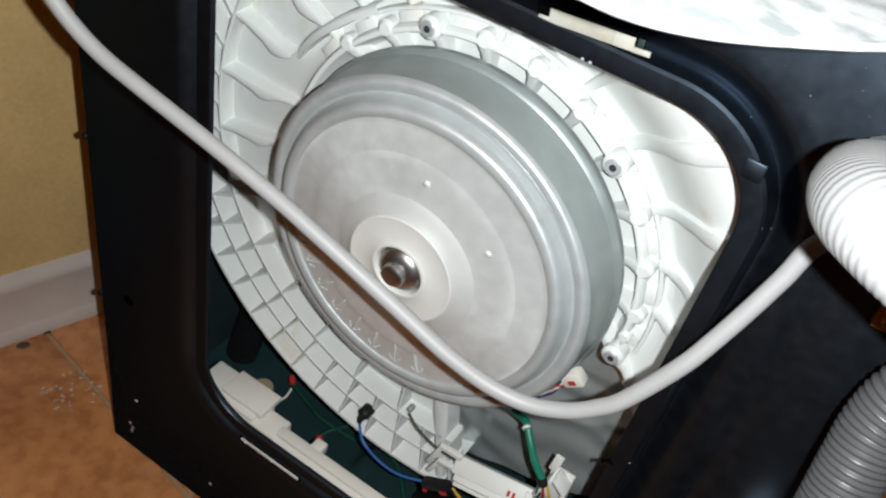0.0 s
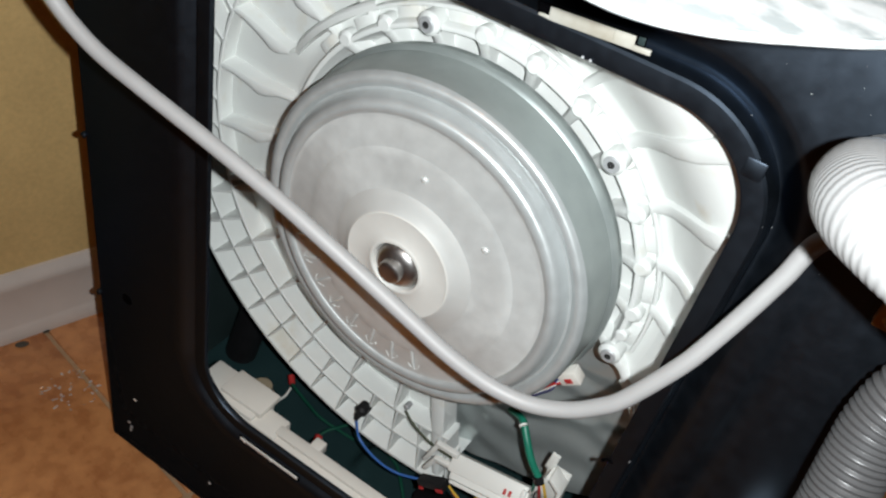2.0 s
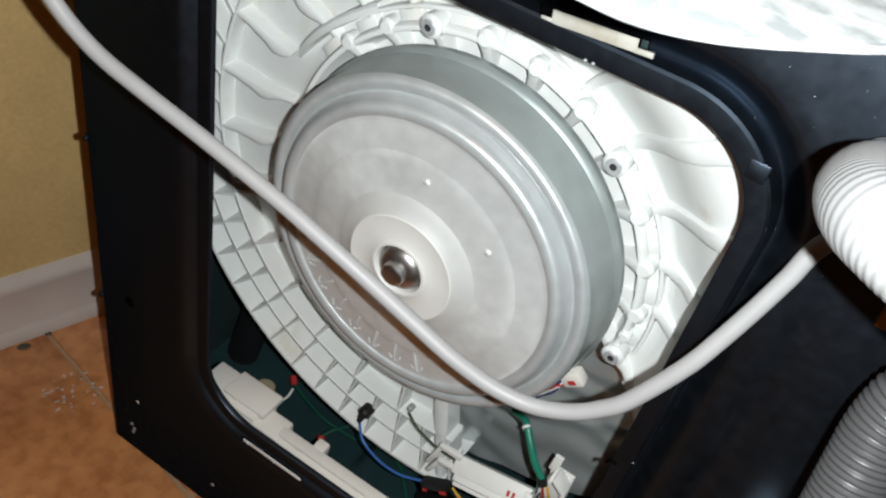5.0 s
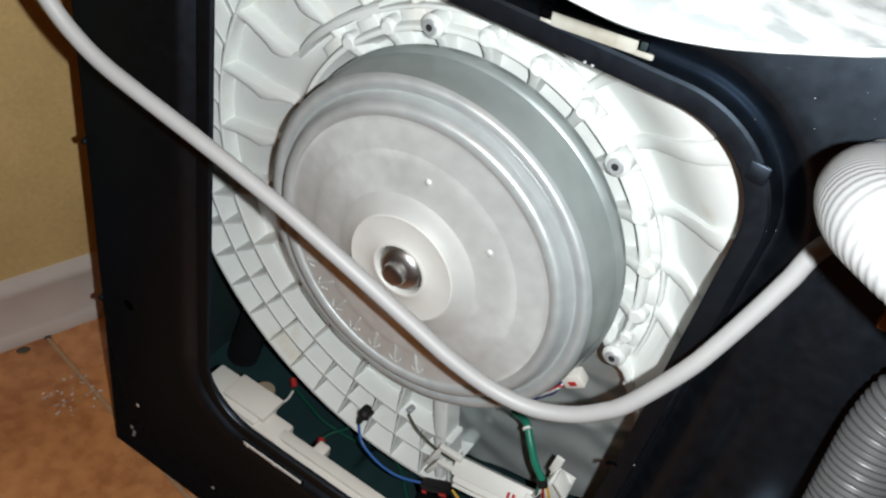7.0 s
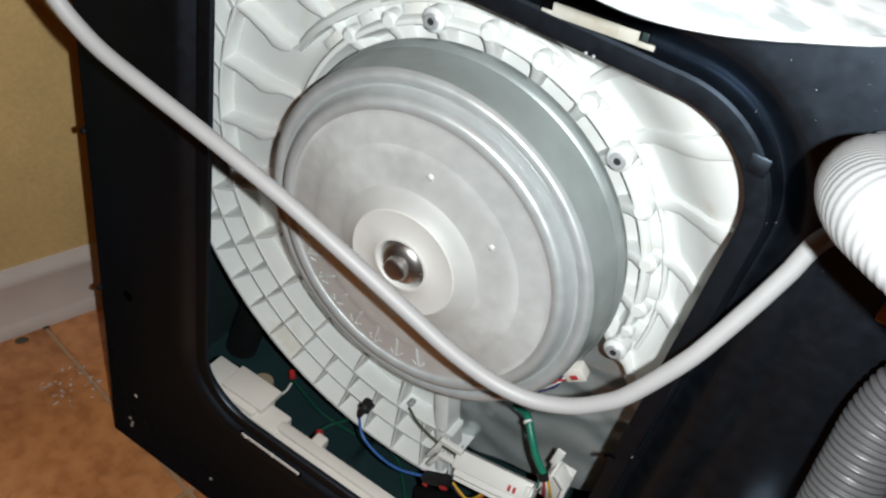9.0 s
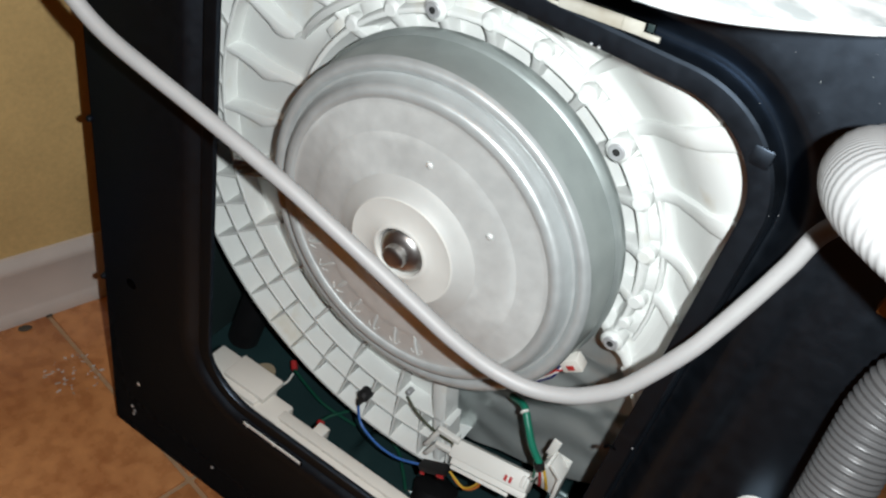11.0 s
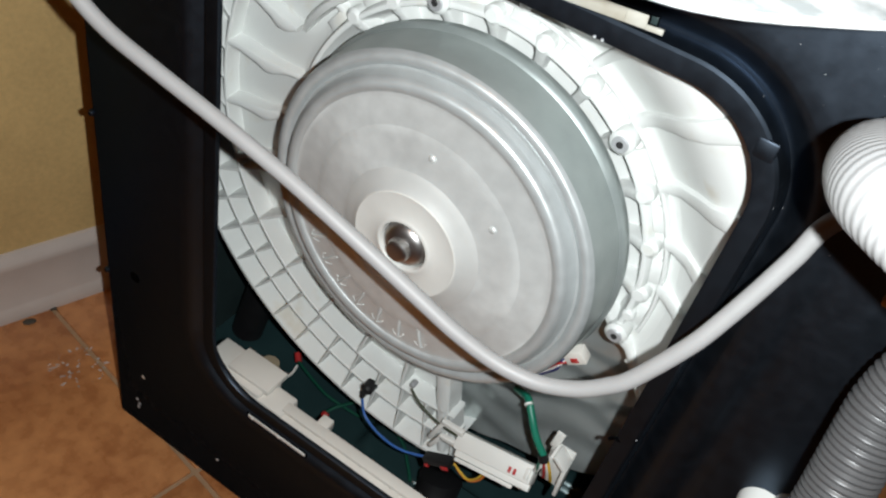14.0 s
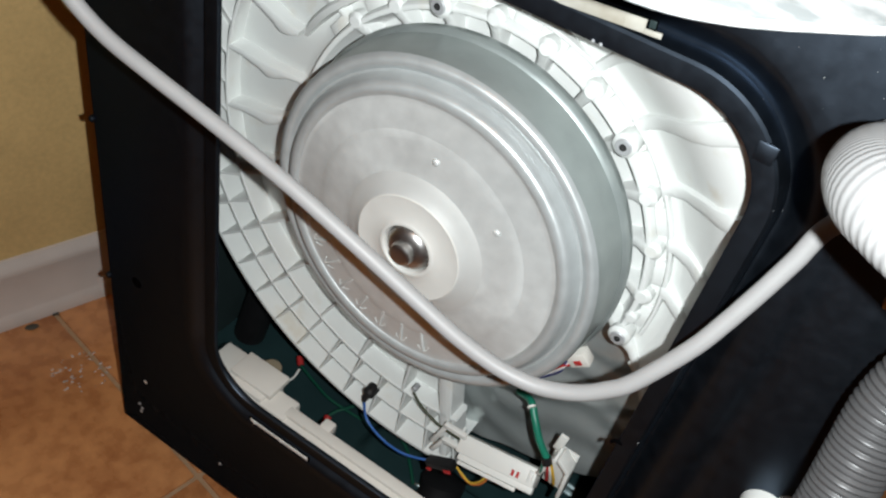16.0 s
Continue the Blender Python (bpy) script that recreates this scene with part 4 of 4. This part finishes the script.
TUB_ROWS = [
    (0.0, pose(0.3532, 0.0863, 0.5225, 0.55, -0.17, 0.12)),
    (0.1, pose(0.3520, 0.0861, 0.5226, 0.70, -0.13, -0.02)),
    (0.2, pose(0.3508, 0.0862, 0.5237, 0.58, 0.03, -0.13)),
    (0.3, pose(0.3508, 0.0865, 0.5246, 0.34, 0.16, -0.03)),
    (0.4, pose(0.3520, 0.0867, 0.5244, 0.22, 0.14, 0.21)),
    (0.5, pose(0.3531, 0.0866, 0.5233, 0.37, 0.00, 0.42)),
    (0.6, pose(0.3531, 0.0863, 0.5223, 0.59, -0.13, 0.33)),
    (0.7, pose(0.3520, 0.0861, 0.5225, 0.69, -0.11, 0.09)),
    (0.8, pose(0.3509, 0.0862, 0.5235, 0.53, 0.03, -0.12)),
    (0.9, pose(0.3510, 0.0866, 0.5245, 0.23, 0.14, -0.13)),
    (1.0, pose(0.3522, 0.0868, 0.5243, 0.06, 0.11, 0.01)),
    (1.1, pose(0.3534, 0.0866, 0.5233, 0.22, -0.04, 0.17)),
    (1.2, pose(0.3534, 0.0863, 0.5225, 0.51, -0.16, 0.13)),
    (1.3, pose(0.3522, 0.0860, 0.5227, 0.68, -0.14, -0.06)),
    (1.4, pose(0.3510, 0.0860, 0.5239, 0.60, 0.01, -0.22)),
    (1.5, pose(0.3510, 0.0862, 0.5250, 0.37, 0.13, -0.19)),
    (1.6, pose(0.3521, 0.0865, 0.5248, 0.18, 0.12, 0.01)),
    (1.7, pose(0.3533, 0.0866, 0.5236, 0.25, -0.02, 0.18)),
    (1.8, pose(0.3534, 0.0864, 0.5225, 0.46, -0.13, 0.16)),
    (1.9, pose(0.3522, 0.0863, 0.5225, 0.55, -0.10, -0.03)),
    (2.0, pose(0.3510, 0.0865, 0.5234, 0.39, 0.06, -0.18)),
    (2.1, pose(0.3509, 0.0868, 0.5244, 0.12, 0.17, -0.19)),
    (2.2, pose(0.3521, 0.0871, 0.5243, -0.03, 0.14, -0.03)),
    (2.3, pose(0.3533, 0.0870, 0.5232, 0.08, -0.02, 0.11)),
    (2.4, pose(0.3534, 0.0867, 0.5222, 0.33, -0.16, 0.05)),
    (2.5, pose(0.3523, 0.0865, 0.5223, 0.48, -0.16, -0.17)),
    (2.6, pose(0.3511, 0.0865, 0.5234, 0.37, -0.01, -0.35)),
    (2.7, pose(0.3510, 0.0868, 0.5245, 0.11, 0.12, -0.34)),
    (2.8, pose(0.3521, 0.0870, 0.5245, -0.04, 0.11, -0.16)),
    (2.9, pose(0.3534, 0.0868, 0.5235, 0.06, -0.02, -0.01)),
    (3.0, pose(0.3535, 0.0865, 0.5226, 0.32, -0.15, -0.04)),
    (3.1, pose(0.3524, 0.0863, 0.5226, 0.46, -0.13, -0.22)),
    (3.2, pose(0.3512, 0.0864, 0.5236, 0.35, 0.01, -0.39)),
    (3.3, pose(0.3511, 0.0867, 0.5246, 0.08, 0.15, -0.36)),
    (3.4, pose(0.3522, 0.0870, 0.5246, -0.09, 0.14, -0.17)),
    (3.5, pose(0.3535, 0.0870, 0.5235, 0.00, 0.00, 0.00)),
    (3.6, pose(0.3536, 0.0868, 0.5224, 0.24, -0.14, -0.03)),
    (3.7, pose(0.3524, 0.0866, 0.5224, 0.39, -0.14, -0.24)),
    (3.8, pose(0.3511, 0.0867, 0.5234, 0.27, -0.00, -0.43)),
    (3.9, pose(0.3509, 0.0871, 0.5243, -0.00, 0.12, -0.44)),
    (4.0, pose(0.3519, 0.0874, 0.5243, -0.18, 0.11, -0.28)),
    (4.1, pose(0.3532, 0.0873, 0.5233, -0.08, -0.03, -0.10)),
    (4.2, pose(0.3534, 0.0870, 0.5223, 0.19, -0.17, -0.10)),
    (4.3, pose(0.3523, 0.0868, 0.5222, 0.35, -0.16, -0.27)),
    (4.4, pose(0.3511, 0.0867, 0.5232, 0.27, -0.04, -0.45)),
    (4.5, pose(0.3509, 0.0870, 0.5242, 0.01, 0.09, -0.46)),
    (4.6, pose(0.3519, 0.0873, 0.5243, -0.17, 0.09, -0.30)),
    (4.7, pose(0.3531, 0.0874, 0.5234, -0.10, -0.02, -0.11)),
    (4.8, pose(0.3534, 0.0872, 0.5223, 0.15, -0.15, -0.07)),
    (4.9, pose(0.3526, 0.0868, 0.5220, 0.34, -0.17, -0.21)),
    (5.0, pose(0.3514, 0.0865, 0.5229, 0.28, -0.08, -0.42)),
    (5.1, pose(0.3511, 0.0867, 0.5240, 0.04, 0.03, -0.49)),
    (5.2, pose(0.3518, 0.0872, 0.5243, -0.16, 0.06, -0.36)),
    (5.3, pose(0.3530, 0.0875, 0.5234, -0.13, -0.01, -0.14)),
    (5.4, pose(0.3535, 0.0874, 0.5223, 0.11, -0.12, -0.03)),
    (5.5, pose(0.3529, 0.0868, 0.5218, 0.33, -0.18, -0.15)),
    (5.6, pose(0.3518, 0.0863, 0.5226, 0.30, -0.13, -0.39)),
    (5.7, pose(0.3512, 0.0865, 0.5238, 0.06, -0.03, -0.52)),
    (5.8, pose(0.3518, 0.0871, 0.5243, -0.16, 0.03, -0.41)),
    (5.9, pose(0.3529, 0.0877, 0.5235, -0.15, -0.00, -0.16)),
    (6.0, pose(0.3536, 0.0875, 0.5223, 0.08, -0.10, -0.00)),
    (6.1, pose(0.3532, 0.0868, 0.5217, 0.31, -0.18, -0.09)),
    (6.2, pose(0.3521, 0.0861, 0.5223, 0.32, -0.17, -0.35)),
    (6.3, pose(0.3514, 0.0862, 0.5236, 0.09, -0.08, -0.54)),
    (6.4, pose(0.3518, 0.0870, 0.5242, -0.15, 0.01, -0.45)),
    (6.5, pose(0.3529, 0.0877, 0.5236, -0.16, 0.00, -0.17)),
    (6.6, pose(0.3536, 0.0877, 0.5222, 0.07, -0.07, 0.03)),
    (6.7, pose(0.3532, 0.0870, 0.5215, 0.32, -0.14, -0.05)),
    (6.8, pose(0.3520, 0.0864, 0.5221, 0.33, -0.12, -0.32)),
    (6.9, pose(0.3512, 0.0867, 0.5234, 0.10, -0.01, -0.52)),
    (7.0, pose(0.3515, 0.0876, 0.5240, -0.15, 0.10, -0.44)),
    (7.1, pose(0.3526, 0.0881, 0.5235, -0.14, 0.09, -0.16)),
    (7.2, pose(0.3534, 0.0878, 0.5223, 0.11, -0.02, 0.05)),
    (7.3, pose(0.3531, 0.0868, 0.5218, 0.40, -0.12, -0.01)),
    (7.4, pose(0.3521, 0.0858, 0.5225, 0.45, -0.14, -0.28)),
    (7.5, pose(0.3513, 0.0857, 0.5239, 0.26, -0.06, -0.47)),
    (7.6, pose(0.3516, 0.0867, 0.5245, -0.03, 0.04, -0.42)),
    (7.7, pose(0.3528, 0.0876, 0.5238, -0.09, 0.04, -0.16)),
    (7.8, pose(0.3536, 0.0877, 0.5224, 0.10, -0.04, 0.02)),
    (7.9, pose(0.3533, 0.0871, 0.5216, 0.32, -0.13, -0.06)),
    (8.0, pose(0.3522, 0.0865, 0.5221, 0.32, -0.13, -0.34)),
    (8.1, pose(0.3514, 0.0865, 0.5234, 0.11, -0.04, -0.53)),
    (8.2, pose(0.3516, 0.0873, 0.5241, -0.14, 0.05, -0.46)),
    (8.3, pose(0.3527, 0.0880, 0.5236, -0.17, 0.05, -0.18)),
    (8.4, pose(0.3534, 0.0878, 0.5223, 0.06, -0.04, 0.04)),
    (8.5, pose(0.3531, 0.0870, 0.5215, 0.33, -0.13, 0.00)),
    (8.6, pose(0.3520, 0.0862, 0.5221, 0.39, -0.13, -0.27)),
    (8.7, pose(0.3512, 0.0862, 0.5235, 0.19, -0.03, -0.48)),
    (8.8, pose(0.3515, 0.0870, 0.5244, -0.05, 0.07, -0.43)),
    (8.9, pose(0.3526, 0.0877, 0.5239, -0.07, 0.08, -0.17)),
    (9.0, pose(0.3535, 0.0876, 0.5227, 0.16, 0.00, 0.04)),
    (9.1, pose(0.3532, 0.0868, 0.5219, 0.42, -0.10, -0.01)),
    (9.2, pose(0.3521, 0.0861, 0.5224, 0.47, -0.10, -0.27)),
    (9.3, pose(0.3513, 0.0862, 0.5237, 0.24, -0.00, -0.48)),
    (9.4, pose(0.3516, 0.0869, 0.5245, -0.01, 0.10, -0.40)),
    (9.5, pose(0.3526, 0.0875, 0.5240, -0.00, 0.10, -0.12)),
    (9.6, pose(0.3532, 0.0872, 0.5229, 0.25, 0.01, 0.06)),
    (9.7, pose(0.3526, 0.0865, 0.5223, 0.47, -0.07, -0.02)),
    (9.8, pose(0.3515, 0.0862, 0.5228, 0.42, -0.04, -0.28)),
    (9.9, pose(0.3511, 0.0865, 0.5238, 0.16, 0.08, -0.41)),
    (10.0, pose(0.3517, 0.0870, 0.5243, -0.01, 0.16, -0.28)),
    (10.1, pose(0.3526, 0.0871, 0.5239, 0.10, 0.12, -0.02)),
    (10.2, pose(0.3527, 0.0866, 0.5231, 0.39, 0.02, 0.10)),
    (10.3, pose(0.3518, 0.0861, 0.5227, 0.54, -0.04, -0.04)),
    (10.4, pose(0.3509, 0.0863, 0.5231, 0.38, 0.03, -0.28)),
    (10.5, pose(0.3509, 0.0869, 0.5239, 0.08, 0.16, -0.35)),
    (10.6, pose(0.3518, 0.0872, 0.5242, -0.02, 0.22, -0.16)),
    (10.7, pose(0.3526, 0.0867, 0.5238, 0.20, 0.15, 0.09)),
    (10.8, pose(0.3523, 0.0859, 0.5233, 0.53, 0.03, 0.14)),
    (10.9, pose(0.3511, 0.0857, 0.5231, 0.62, -0.01, -0.06)),
    (11.0, pose(0.3503, 0.0863, 0.5235, 0.35, 0.10, -0.29)),
    (11.1, pose(0.3507, 0.0872, 0.5239, 0.01, 0.24, -0.29)),
    (11.2, pose(0.3519, 0.0873, 0.5240, -0.03, 0.28, -0.04)),
    (11.3, pose(0.3526, 0.0864, 0.5237, 0.30, 0.17, 0.20)),
    (11.4, pose(0.3519, 0.0854, 0.5234, 0.65, 0.03, 0.18)),
    (11.5, pose(0.3506, 0.0854, 0.5234, 0.67, 0.01, -0.07)),
    (11.6, pose(0.3500, 0.0862, 0.5237, 0.36, 0.11, -0.30)),
    (11.7, pose(0.3507, 0.0870, 0.5241, 0.03, 0.24, -0.28)),
    (11.8, pose(0.3521, 0.0868, 0.5242, 0.03, 0.25, -0.04)),
    (11.9, pose(0.3529, 0.0857, 0.5239, 0.38, 0.12, 0.17)),
    (12.0, pose(0.3523, 0.0845, 0.5237, 0.76, -0.04, 0.15)),
    (12.1, pose(0.3510, 0.0845, 0.5237, 0.79, -0.05, -0.07)),
    (12.2, pose(0.3503, 0.0855, 0.5239, 0.46, 0.08, -0.27)),
    (12.3, pose(0.3509, 0.0866, 0.5242, 0.10, 0.24, -0.24)),
    (12.4, pose(0.3522, 0.0867, 0.5242, 0.07, 0.29, 0.03)),
    (12.5, pose(0.3529, 0.0858, 0.5239, 0.40, 0.19, 0.28)),
    (12.6, pose(0.3524, 0.0847, 0.5236, 0.75, 0.04, 0.26)),
    (12.7, pose(0.3512, 0.0846, 0.5237, 0.78, 0.01, 0.01)),
    (12.8, pose(0.3505, 0.0855, 0.5240, 0.45, 0.12, -0.24)),
    (12.9, pose(0.3512, 0.0865, 0.5243, 0.08, 0.26, -0.24)),
    (13.0, pose(0.3526, 0.0865, 0.5244, 0.03, 0.29, -0.01)),
    (13.1, pose(0.3533, 0.0859, 0.5239, 0.31, 0.17, 0.19)),
    (13.2, pose(0.3526, 0.0851, 0.5234, 0.64, 0.02, 0.16)),
    (13.3, pose(0.3512, 0.0853, 0.5232, 0.64, -0.02, -0.10)),
    (13.4, pose(0.3504, 0.0865, 0.5232, 0.29, 0.09, -0.36)),
    (13.5, pose(0.3509, 0.0878, 0.5233, -0.12, 0.23, -0.39)),
    (13.6, pose(0.3522, 0.0878, 0.5234, -0.16, 0.27, -0.14)),
    (13.7, pose(0.3530, 0.0867, 0.5232, 0.16, 0.17, 0.10)),
    (13.8, pose(0.3525, 0.0855, 0.5230, 0.54, 0.03, 0.12)),
    (13.9, pose(0.3512, 0.0852, 0.5230, 0.60, -0.00, -0.10)),
    (14.0, pose(0.3505, 0.0860, 0.5234, 0.30, 0.11, -0.33)),
    (14.1, pose(0.3510, 0.0870, 0.5238, -0.05, 0.26, -0.33)),
    (14.2, pose(0.3523, 0.0871, 0.5239, -0.10, 0.30, -0.09)),
    (14.3, pose(0.3531, 0.0862, 0.5236, 0.23, 0.19, 0.15)),
    (14.4, pose(0.3526, 0.0851, 0.5234, 0.62, 0.05, 0.17)),
    (14.5, pose(0.3513, 0.0849, 0.5234, 0.71, 0.01, -0.06)),
    (14.6, pose(0.3505, 0.0861, 0.5234, 0.34, 0.12, -0.32)),
    (14.7, pose(0.3510, 0.0875, 0.5234, -0.10, 0.26, -0.36)),
    (14.8, pose(0.3523, 0.0880, 0.5231, -0.24, 0.31, -0.15)),
    (14.9, pose(0.3531, 0.0874, 0.5226, -0.00, 0.21, 0.07)),
    (15.0, pose(0.3526, 0.0867, 0.5220, 0.31, 0.06, 0.06)),
    (15.1, pose(0.3513, 0.0864, 0.5221, 0.41, 0.01, -0.17)),
    (15.2, pose(0.3504, 0.0871, 0.5226, 0.13, 0.11, -0.42)),
    (15.3, pose(0.3509, 0.0880, 0.5231, -0.23, 0.25, -0.45)),
    (15.4, pose(0.3522, 0.0881, 0.5234, -0.29, 0.30, -0.23)),
    (15.5, pose(0.3530, 0.0871, 0.5233, 0.02, 0.19, 0.01)),
    (15.6, pose(0.3524, 0.0860, 0.5230, 0.43, 0.04, 0.06)),
    (15.7, pose(0.3510, 0.0857, 0.5229, 0.55, -0.01, -0.14)),
    (15.8, pose(0.3501, 0.0864, 0.5231, 0.29, 0.09, -0.36)),
    (15.9, pose(0.3504, 0.0874, 0.5234, -0.06, 0.24, -0.37)),
    (16.0, pose(0.3516, 0.0876, 0.5235, -0.12, 0.29, -0.12)),
]


def motions():
    """The tub rocks on its springs, and the rotor and leads go with it."""
    for thing in (outer_tub, motor_rotor, *leads):
        walk(thing, TUB_ROWS)


motions()
